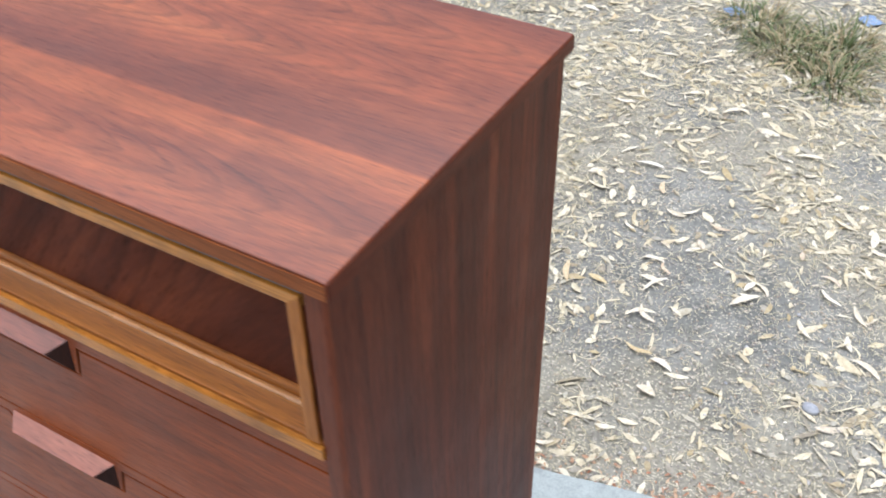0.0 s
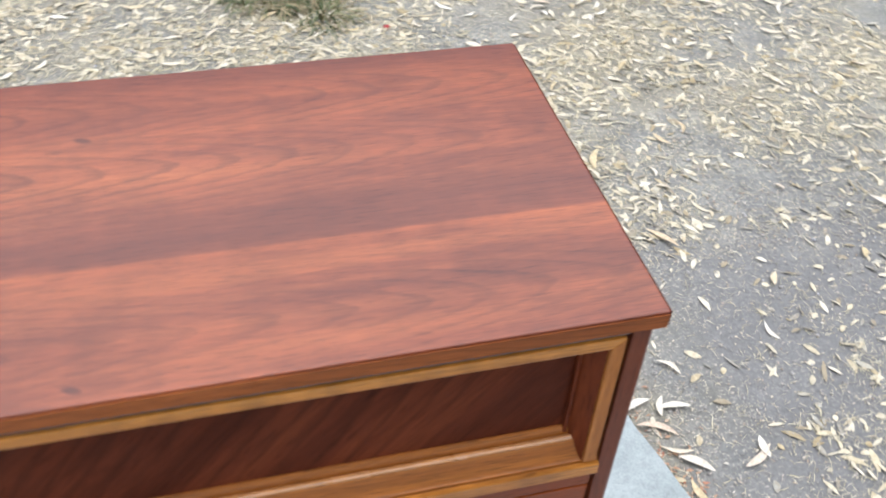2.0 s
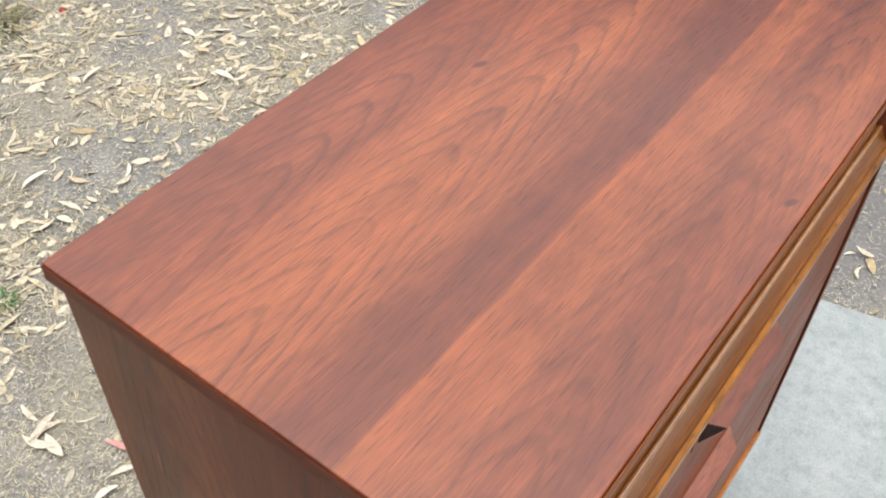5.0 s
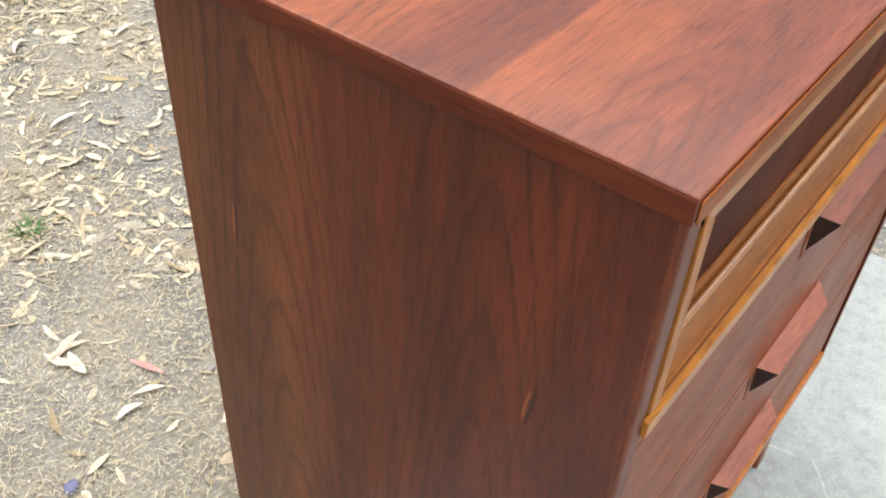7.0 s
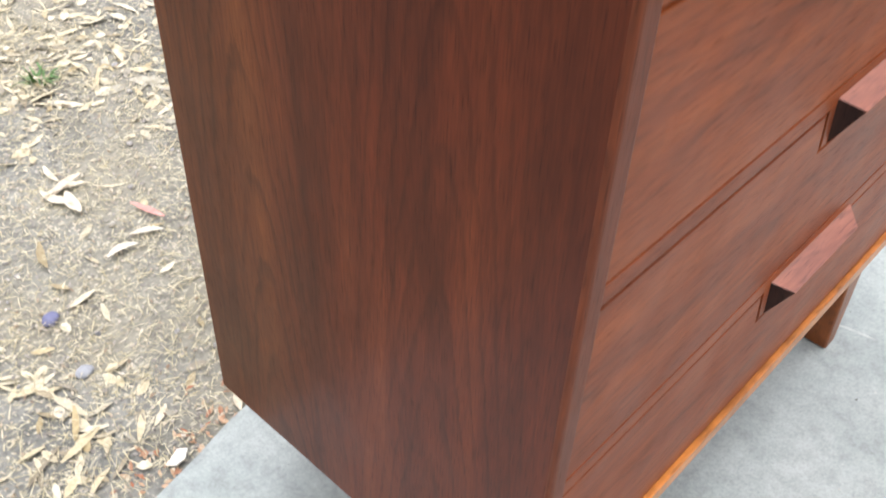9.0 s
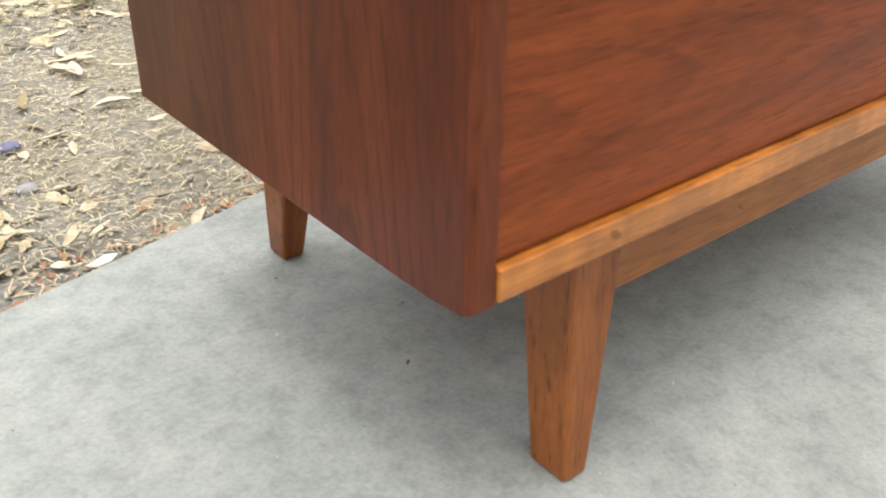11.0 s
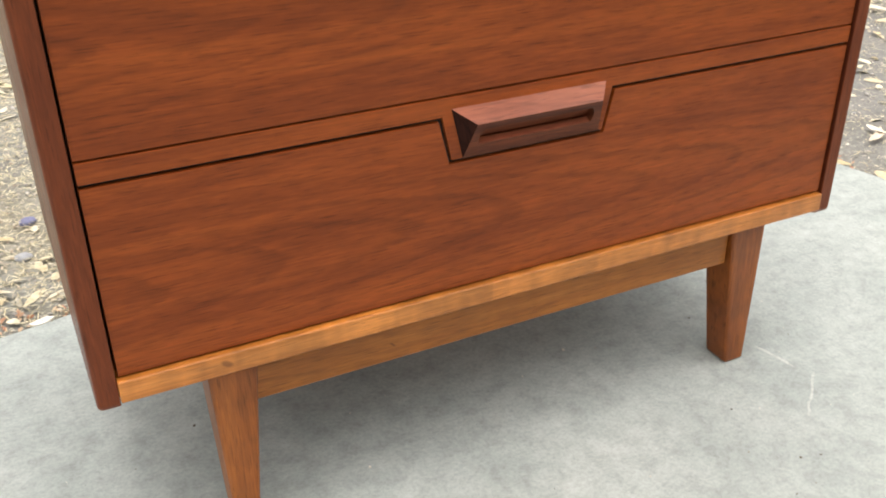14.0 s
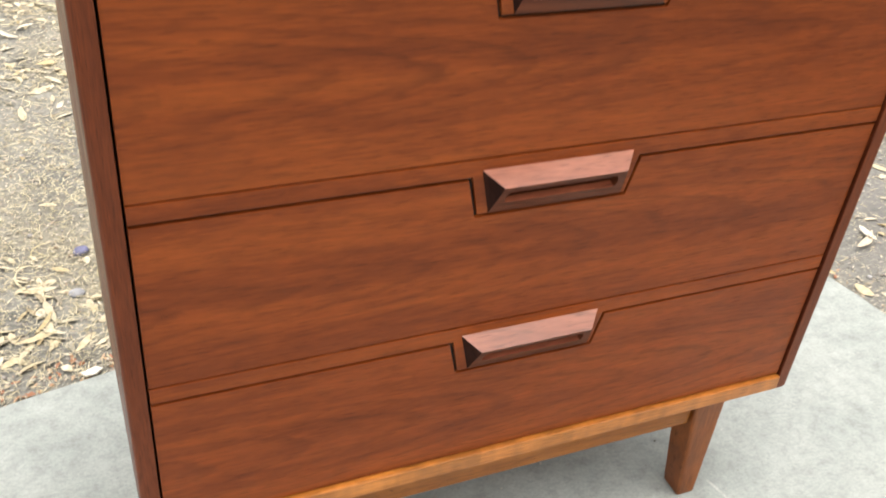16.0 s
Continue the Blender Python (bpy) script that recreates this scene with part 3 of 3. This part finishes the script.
# sill: flat nose, hollowed slope, bead against the panel
part("sill_nose", prism([(-0.004, FZ0), (-0.004, FZ0 + 0.0150), (-0.0030, FZ0 + 0.0165), (0.0012, FZ0 + 0.0168), (0.0012, FZ0)], XL - 0.002, XR + 0.002, "x", 0.0), blond, drawer, "blond front nose of the sill")
sill = [(0.0014, FZ0), (0.0014, FZ0 + 0.0150), (0.0026, FZ0 + 0.0153), (0.0030, FZ0 + 0.0190)]
for i in range(1, 8):                            # hollow
    a = i / 7
    sill.append((0.0030 + 0.0120 * a, FZ0 + 0.0190 + 0.0233 * a ** 1.35))
sill.append((0.0160, FZ0 + 0.0420))
for i in range(7):                               # small bead
    a = math.pi * (1.05 - 1.05 * i / 6)
    sill.append((0.0183 + 0.0023 * math.cos(a), FZ0 + 0.0440 + 0.0028 * math.sin(a)))
sill += [(0.0212, FZ0 + 0.0445), (0.0228, FZ0 + 0.0540), (0.0245, FZ0 + 0.0572), (0.0262, FZ0 + 0.0575), (0.033, FZ0 + 0.055), (0.033, FZ0)]
part("sill_rail", prism(sill, XL - 0.002, XR + 0.002, "x", 0.0), cove_wood, drawer, "honey-brown hollowed sill moulding")
bead = [(0.0180 + 0.0034 * math.cos(2 * math.pi * i / 12), FZ0 + 0.0445 + 0.0034 * math.sin(2 * math.pi * i / 12)) for i in range(12)]
part("sill_bead", prism(bead, XL + ST + 0.012, XR - ST - 0.012, "x", 0.0), bead_wood, drawer, "glossy blond bead on the sill")
for s in (-1, 1):
    e = XL + 0.0022 if s < 0 else XR - 0.0022
    # stile with its blond face, a dark splayed reveal and a thin bead
    part("stile", prism([(e, FZ0 + 0.021), (e, FZ1 - 0.001), (e - s * ST, FZ1 - 0.0145), (e - s * ST, FZ0 + 0.021)], -0.0015, 0.003, "y", 0.001), blond_up, drawer, "blond frame stile")
    rv = bmesh.new()
    q = [rv.verts.new(c) for c in ((e - s * ST, 0.0031, FZ0 + 0.02), (e - s * 0.030, 0.0262, FZ0 + 0.045), (e - s * 0.030, 0.0262, FZ1 - 0.017), (e - s * ST, 0.0031, FZ1 - 0.014),
                                   (e, 0.0031, FZ0 + 0.02), (e, 0.0262, FZ0 + 0.045), (e, 0.0262, FZ1 - 0.017), (e, 0.0031, FZ1 - 0.014))]
    for f in ((0, 1, 2, 3), (4, 5, 6, 7), (0, 1, 5, 4), (1, 2, 6, 5), (2, 3, 7, 6), (3, 0, 4, 7)):
        rv.faces.new([q[i] for i in f])
    part("reveal", rv, walnut_upright, drawer, "dark splayed reveal")
    part("bead", box(min(e - s * 0.0335, e - s * 0.0295), max(e - s * 0.0335, e - s * 0.0295), 0.0205, 0.0264, FZ0 + 0.05, FZ1 - 0.018, 0.0012, 2), walnut_upright, drawer)

# three drawers with an inlaid groove that dips round a pull
GW = 0.0041
XA, XB, XC, XD = 0.3765, 0.3875, 0.5775, 0.5885


def pull(parent, z):
    """A hipped pull: sloping top, bevelled ends and a finger slot in its under face."""
    x0, x1, zt, zb, tip, ins = 0.3885, 0.5775, z - 0.0130, z - 0.0695, -0.019, 0.0185
    zf = zt - 0.0125
    bm = bmesh.new()
    y0 = 0.0036
    tl, tr = bm.verts.new((x0, y0, zt)), bm.verts.new((x1, y0, zt))
    fl, fr = bm.verts.new((x0 + ins, tip, zf)), bm.verts.new((x1 - ins, tip, zf))
    bl, br = bm.verts.new((x0 + 0.013, y0, zb)), bm.verts.new((x1 - 0.006, y0, zb))
    bm.faces.new((tl, tr, fr, fl))
    bm.faces.new((tl, fl, bl))
    bm.faces.new((tr, br, fr))
    bm.faces.new((tl, bl, br, tr))
    # under face with a slot cut in it
    def under(u, v, deep=0.0):
        a, b = fl.co.lerp(fr.co, u), bl.co.lerp(br.co, u)
        p = a.lerp(b, v)
        return p + Vector((0, 0.93, 0.36)).normalized() * deep
    outer = [fl, fr, br, bl]
    slot, floor_ring = [], []
    for i in range(20):
        a = 2 * math.pi * i / 20
        cu = 0.5 + (0.41 if math.cos(a) > 0 else -0.41) + 0.03 * math.cos(a)
        cv = 0.40 + 0.23 * math.sin(a)
        slot.append(bm.verts.new(under(cu, cv)))
        floor_ring.append(bm.verts.new(under(cu, cv, 0.010)))
    edges = [bm.edges.get((outer[i], outer[(i + 1) % 4])) or bm.edges.new((outer[i], outer[(i + 1) % 4])) for i in range(4)]
    hole = [bm.edges.new((slot[i], slot[(i + 1) % 20])) for i in range(20)]
    bmesh.ops.triangle_fill(bm, edges=edges + hole, use_beauty=True)
    for f in [f for f in bm.faces if all(v in slot for v in f.verts)]:
        bm.faces.remove(f)
    for i in range(20):
        j = (i + 1) % 20
        bm.faces.new((slot[i], slot[j], floor_ring[j], floor_ring[i]))
    bm.faces.new(floor_ring)
    bm.normal_update()
    ob = part("pull", bm, walnut_pull_lit, parent, "bevelled dark walnut pull with finger slot")
    ob.data.materials.append(pull_end), ob.data.materials.append(pull_under_shaded)
    # end grain on the ends, the shaded copy on faces that look down
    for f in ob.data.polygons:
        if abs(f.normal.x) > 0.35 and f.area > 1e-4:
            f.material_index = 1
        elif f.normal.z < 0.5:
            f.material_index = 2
    return ob


for z0, z1 in ((0.7105, 0.9375), (0.4785, 0.7085), (0.2520, 0.4765)):
    zl, zd, g = z1 - 0.0228, z1 - 0.0715, GW / 2
    low = part("drawer", prism([(XL, z0), (XR, z0), (XR, zl - g), (XD + g, zl - g), (XC + g * 0.6, zd - g), (XB - g * 0.6, zd - g), (XA - g, zl - g), (XL, zl - g)],
                               0.004, 0.020, "y", 0.0009, True), walnut_front, chest, "walnut drawer front with dark inlaid groove and pull")
    part("upper_strip", prism([(XL, zl + g), (XA + g * 0.8, zl + g), (XB + g * 0.6, zd + g), (XC - g * 0.6, zd + g), (XD - g * 0.8, zl + g), (XR, zl + g), (XR, z1), (XL, z1)],
                              0.0036, 0.020, "y", 0.0009, True), walnut_front, low)
    part("groove", box(XL + 0.001, XR - 0.001, 0.0096, 0.0108, zd - 0.006, z1 - 0.003, 0.0), inlay_and_gap_shade, low, "dark inlaid groove")
    # box near-black: the shade in the gaps is put into its colour
    part("drawer_body", box(XL + 0.003, XR - 0.003, 0.0205, 0.053, z0 + 0.004, z1 - 0.006, 0.0), inlay_and_gap_shade, low, "drawer box coloured near-black for the shade in the gaps")
    pull(low, z1)

# base: aprons and tapered legs
part("front_apron", box(0.158, 0.812, 0.024, 0.044, 0.163, 0.224, 0.0015), apron_wood_shaded, chest, "honey-coloured apron rail, darkened for the shadow of the rail above")
part("rear_apron", box(0.158, 0.812, 0.425, 0.445, 0.163, 0.2255, 0.0015), leg_wood, chest)
for x0 in (0.118, W - 0.118 - 0.02):
    part("side_apron", box(x0, x0 + 0.02, 0.072, 0.410, 0.163, 0.2255, 0.0015), leg_wood, chest)
for s in (0, 1):
    for b in (0, 1):
        bx, tx = (0.1175, 0.1440), (0.110, 0.1655)
        by, ty = (0.010, 0.052), (0.016, 0.074)
        if s:
            bx, tx = (0.828, 0.861), (0.811, 0.869)
        if b:
            by, ty = (0.452, 0.486), (0.414, 0.476)
        part("leg", taper((*bx, *by), (*tx, *ty), 0.0, 0.2238, 0.0055), leg_wood, chest, "tapered blond-brown wooden leg")


# ---- leaf litter ----
def leaf_mesh(name, length, width, bend, cup, twist, material, seed):
    """A long sickle leaf with a midrib fold, a pointed tip and a short stalk."""
    rnd = random.Random(seed)
    verts, faces = [], []
    n = 8
    for i in range(n + 1):
        t = i / n
        half = width / 2 * (math.sin(math.pi * min(1.0, t * 0.97 + 0.02)) ** 0.8) * (1 - 0.25 * t) + 0.0006
        cx = length * (t - 0.5)
        cy = bend * length * math.sin(math.pi * t)
        roll = twist * (t - 0.5)
        lift = 0.004 + 0.14 * length * abs(t - 0.5) ** 1.5 * rnd.uniform(0.7, 1.3)
        for side in (-1, 0, 1):
            verts.append((cx, cy + side * half * math.cos(roll), lift + side * half * math.sin(roll) + (cup * half if side else 0.0)))
    for i in range(n):
        for s in (0, 1):
            a = i * 3 + s
            faces.append((a, a + 1, a + 4, a + 3))
    me = bpy.data.meshes.new(name)
    me.from_pydata(verts, [], faces)
    for f in me.polygons:
        f.use_smooth = True
    me.materials.append(material)
    return me


LEAVES = [leaf_mesh("fallen_leaf", L, w, b, c, tw, leaf_mat, i) for i, (L, w, b, c, tw) in enumerate((
    (0.080, 0.022, 0.10, 0.5, 0.3), (0.10, 0.020, 0.14, 0.6, 0.6), (0.07, 0.024, 0.05, 0.4, -0.4), (0.090, 0.017, -0.14, 0.8, 0.8),
    (0.06, 0.018, 0.12, 0.9, 0.2), (0.11, 0.023, -0.08, 0.5, -0.5), (0.075, 0.015, 0.20, 0.7, 1.0), (0.05, 0.022, 0.03, 0.6, 0.5)))]
PINK_LEAF = leaf_mesh("fallen_leaf", 0.085, 0.015, 0.02, 0.4, 0.3, pink_mat, 21)


def drop_leaf(x, y, turn, mesh, label, lift=0.0, scale=1.0, tilt=0.0):
    ob = new("fallen_leaf", mesh)
    ob.matrix_basis = Matrix.Translation((x, y, height(x, y) + 0.001 + lift)) @ Euler((tilt, tilt * 0.6, turn)).to_matrix().to_4x4() @ Matrix.Scale(scale, 4)
    return tagged(ob, label, "leaf", "fallen leaves on the dirt")


PALE = "long dry cream-coloured leaf lying on the dirt"
# the ones that stand out behind the chest
for x, y, a, m, sc in ((0.150, 1.255, 1.9, 0, 1.0), (0.185, 1.275, 0.35, 0, 1.0), (0.172, 1.262, -0.15, 1, 0.9), (0.165, 1.220, 1.4, 2, 1.1),
                       (0.215, 1.050, -0.5, 0, 0.75), (0.155, 1.035, -0.1, 4, 1.0), (0.987, 1.098, -0.2, 7, 1.0), (0.885, 1.335, 0.6, 6, 1.1), (0.90, 1.35, 2.4, 6, 1.0),
                       (1.722, 0.540, 0.5, 5, 0.9), (1.75, 0.56, 1.5, 2, 0.9), (0.10, 0.625, 0.9, 0, 0.7), (1.50, 0.74, 0.3, 0, 1.0), (1.52, 0.66, -0.5, 1, 1.0), (1.57, 0.55, -0.7, 0, 1.1)):
    drop_leaf(x, y, a, LEAVES[m], PALE, 0.004, sc)
drop_leaf(0.252, 1.105, -1.3, PINK_LEAF, "pinkish red dry leaf lying on the dirt", 0.004)

rnd = random.Random(11)
count = 0
while count < 282:
    x, y = rnd.uniform(-0.55, 3.0), rnd.uniform(-0.2, 3.3)
    if slab_depth(x, y) > -0.03:
        continue
    dense = 0.55 + 0.9 * noise.noise(Vector((x * 1.1, y * 1.1, 4.0))) + 0.18 * (y - 1.5)
    if x < 0.5 and y < 1.6:
        dense -= 0.65
    if rnd.random() > dense:
        continue
    drop_leaf(x, y, rnd.uniform(0, 6.28), rnd.choice(LEAVES), PALE, rnd.uniform(0, 0.006), rnd.uniform(0.6, 1.05), rnd.uniform(-0.25, 0.25))
    count += 1


def scatter(name, total, area, material, label, category, size, dens, seed, blade=True, lift=0.006, keep=0.015, curl=0.07, steps=3):
    """Thousands of bent strips or chips as one mesh."""
    g = np.random.default_rng(seed)
    verts, faces = [], []
    n = 0
    while n < total:
        x, y = g.uniform(area[0], area[1]), g.uniform(area[2], area[3])
        if slab_depth(x, y) > -keep or g.random() > dens(x, y):
            continue
        L, w = g.uniform(*size[0]), g.uniform(*size[1])
        a = g.uniform(0, 6.283)
        ca, sa = math.cos(a), math.sin(a)
        z = height(x, y) + g.uniform(0.001, lift)
        bow, rise, lean = g.uniform(-curl, curl) * L, g.uniform(-0.2, 0.22) * L * 0.5, g.uniform(-0.6, 0.6)
        k = len(verts)
        steps = steps if blade else 2
        for i in range(steps + 1):
            t = i / steps
            half = w / 2 * (1 - 0.75 * abs(2 * t - 1) ** 2)
            px, py = (t - 0.5) * L, bow * (1 - (2 * t - 1) ** 2)
            pz = z + max(0.0, rise) * (2 * t - 1) ** 2 + (0.002 if 0 < i < steps else 0)
            for s in (-1, 1):
                qy = py + s * half * math.cos(lean)
                verts.append((x + ca * px - sa * qy, y + sa * px + ca * qy, pz + s * half * math.sin(lean)))
        for i in range(steps):
            faces.append((k + 2 * i, k + 2 * i + 1, k + 2 * i + 3, k + 2 * i + 2))
        n += 1
    me = bpy.data.meshes.new(name)
    me.from_pydata(verts, [], faces)
    me.materials.append(material)
    return tagged(new(name, me), label, category, kind="stuff")


def thick(x, y):
    d = 0.45 + 0.8 * noise.noise(Vector((x * 1.7, y * 1.7, 9.0))) + 0.5 * noise.noise(Vector((x * 5, y * 5, 2.0)))
    less = (0.35 if x > 1.55 and y < 1.3 else 0) + (0.42 if x < 0.5 and y < 1.6 else 0)
    return max(0.06, min(1.0, d + 0.12 * (y - 1.5) - less))


def strawy(x, y):
    return min(1.0, thick(x, y) + (0.8 if x < 0.5 and y < 1.6 else 0.1))


NEAR, FAR = (-0.7, 3.2, -0.5, 3.6), (-1.6, 4.6, -1.4, 5.2)
scatter("leaf_litter", 7200, NEAR, litter_mat, "pale dry leaf pieces scattered over the dirt", "leaf litter", ((0.016, 0.05), (0.008, 0.017)), thick, 1)
scatter("far_leaf_litter", 4500, FAR, litter_mat, "pale dry leaves scattered over the dirt", "leaf litter", ((0.03, 0.085), (0.010, 0.024)), thick, 2)
scatter("straw", 78000, NEAR, straw_mat, "thin dry straw scattered over the dirt", "straw", ((0.007, 0.034), (0.0008, 0.0020)), strawy, 3, lift=0.010)
scatter("dry_grass", 5200, (-0.7, 3.2, 0.6, 3.6), straw_mat, "curled strands of dry grass over the dirt", "dry grass", ((0.03, 0.085), (0.0018, 0.0042)),
        lambda x, y: thick(x, y) * (1.0 if y > 1.6 else 0.12), 7, lift=0.014, curl=0.42, steps=6)
scatter("bark_chips", 66000, NEAR, chaff_mat, "small pale and grey bark chips on the dirt", "bark chips", ((0.004, 0.013), (0.0025, 0.006)), lambda x, y: 0.3 if x > 1.65 and y < 1.2 else 0.8, 4, blade=False)
scatter("rust_chips", 620, (-0.4, 1.6, 0.45, 1.05), rust_mat, "reddish brown chips along the slab edge", "chips", ((0.006, 0.02), (0.004, 0.009)),
        lambda x, y: max(0.0, 1.0 - abs(slab_depth(x, y)) / 0.11), 5, blade=False, keep=0.003)


def pebble(bm, x, y, z, r, g):
    m = Matrix.LocRotScale((x, y, z + r * 0.35), Euler((g.uniform(-0.5, 0.5), g.uniform(-0.5, 0.5), g.uniform(0, 6.28))), (r * g.uniform(0.8, 1.3), r * g.uniform(0.7, 1.0), r * g.uniform(0.5, 0.8)))
    made = bmesh.ops.create_icosphere(bm, subdivisions=1, radius=1.0, matrix=m)
    for v in made["verts"]:
        v.co += Vector([g.uniform(-0.12, 0.12) * r for _ in range(3)])


g = random.Random(31)
bm = bmesh.new()
for i in range(420):
    x, y = g.uniform(-0.5, 2.6), g.uniform(-0.2, 2.8)
    if slab_depth(x, y) < -0.02:
        pebble(bm, x, y, height(x, y), g.uniform(0.003, 0.009), g)
tagged(mesh_object("pebbles", bm, pebble_mat, True), "small grey pebbles in the dirt", "pebbles", kind="stuff")
bm = bmesh.new()
for i in range(320):
    x, y = g.uniform(-0.4, 1.5), g.uniform(-0.8, 0.5)
    if slab_depth(x, y) > 0.03:
        pebble(bm, x, y, 0.0, g.uniform(0.0005, 0.0013) if i % 5 else g.uniform(0.0013, 0.0022), g)
tagged(mesh_object("grit", bm, dry_leaf("grit", True, [(0.0, (0.10, 0.09, 0.08)), (0.4, (0.16, 0.14, 0.12)), (0.6, (0.45, 0.43, 0.40)), (1.0, (0.75, 0.74, 0.70))])), "dark and pale crumbs of grit on the concrete", "grit", kind="stuff")


def stone(name, x, y, r, material, label, category):
    bm = bmesh.new()
    gg = random.Random(int(x * 1000) + 7)
    bmesh.ops.create_icosphere(bm, subdivisions=2, radius=1.0)
    for v in bm.verts:
        v.co *= 1 + 0.14 * noise.noise(v.co * 1.7 + Vector((x * 9, y * 9, 0)))
        v.co = Vector((v.co.x * r * 1.25, v.co.y * r, v.co.z * r * 0.6))
    ob = mesh_object(name, bm, material, True)
    ob.matrix_basis = pose(x, y, height(x, y) + r * 0.35, 0, 0, gg.uniform(0, 360))
    return tagged(ob, label, category)


stone("stone", -0.021, 0.983, 0.014, blue_mat, "small dark blue stone on the dirt", "stone")
stone("stone", -0.041, 0.845, 0.013, grey_mat, "small rounded grey stone on the dirt", "stone")
stone("stone", 1.340, 1.235, 0.017, grey_mat, "rounded bluish grey stone on the dirt", "stone")
stone("red_bead", 1.278, 2.66, 0.014, red_mat, "small dark red bead among the leaves", "bead")
bm = prism([(-0.018, -0.008), (0.012, -0.010), (0.019, 0.004), (0.002, 0.012), (-0.014, 0.007)], 0.0, 0.003, "y", 0.0006)
chip = mesh_object("white_chip", bm, white_mat)
chip.matrix_basis = pose(-0.035, 0.600, GROUND + 0.008, 82, 0, 20)
tagged(chip, "flat white chip lying by the slab edge", "chip")


# ---- weeds ----
def tuft(name, x, y, blades, length, spread, material, label, seed, width=0.005, flop=1.0):
    gg = random.Random(seed)
    verts, faces = [], []
    for i in range(blades):
        a = gg.uniform(0, 6.283)
        r0 = spread * gg.random() ** 0.7 * 0.55
        bx, by = r0 * math.cos(a), r0 * math.sin(a)
        b = a + gg.uniform(-0.9, 0.9)
        L, lean = length * gg.uniform(0.45, 1.1), gg.uniform(0.3, 1.3) * flop
        w = width * gg.uniform(0.6, 1.2)
        k = len(verts)
        for s in range(5):
            t = s / 4
            out, up = L * math.sin(lean * t) * t, L * t * math.cos(lean * t)
            half = w / 2 * (1 - t ** 2 * 0.9)
            cx, cy = bx + out * math.cos(b), by + out * math.sin(b)
            verts.append((cx - half * math.sin(b), cy + half * math.cos(b), max(0.002, up)))
            verts.append((cx + half * math.sin(b), cy - half * math.cos(b), max(0.002, up)))
        for s in range(4):
            faces.append((k + 2 * s, k + 2 * s + 1, k + 2 * s + 3, k + 2 * s + 2))
    me = bpy.data.meshes.new(name)
    me.from_pydata(verts, [], faces)
    me.materials.append(material)
    ob = new(name, me)
    ob.location = (x, y, height(x, y) - 0.004)
    return tagged(ob, label, "weed", "weeds in the dirt")


for i, (x, y, n, L, s) in enumerate(((0.86, 2.95, 230, 0.13, 0.26), (1.05, 2.80, 200, 0.12, 0.26), (1.02, 3.05, 200, 0.15, 0.26), (1.36, 3.22, 200, 0.17, 0.26), (0.70, 3.10, 160, 0.13, 0.24))):
    tuft("grass_tuft", x, y, n, L, s, grass_mat, "half-dry green and straw-coloured grass tuft in the dirt", 60 + i, 0.007, 1.75)
tuft("weed_sprig", 0.345, 1.672, 34, 0.05, 0.05, sprig_mat, "small fresh green weed sprig in the dirt", 90, 0.008, 1.1)


def scrap(x, y, size, seed):
    """A crumpled scrap of thin blue plastic."""
    gg = random.Random(seed)
    bm = bmesh.new()
    bmesh.ops.create_grid(bm, x_segments=6, y_segments=5, size=size)
    for v in bm.verts:
        v.co.z = 0.006 + abs(size * 0.5 * noise.noise(v.co * (2.5 / size) * 0.5 + Vector((seed, 0, 0))))
        v.co.x += gg.uniform(-0.1, 0.1) * size
    bmesh.ops.solidify(bm, geom=bm.faces[:], thickness=0.001)
    ob = mesh_object("plastic_scrap", bm, scrap_mat, True)
    ob.matrix_basis = pose(x, y, height(x, y) + 0.002, 0, 0, gg.uniform(0, 360))
    return tagged(ob, "crumpled pale blue plastic scrap among the grass", "scrap", "plastic scraps")


scrap(0.585, 3.16, 0.035, 3)
scrap(1.075, 3.33, 0.04, 8)
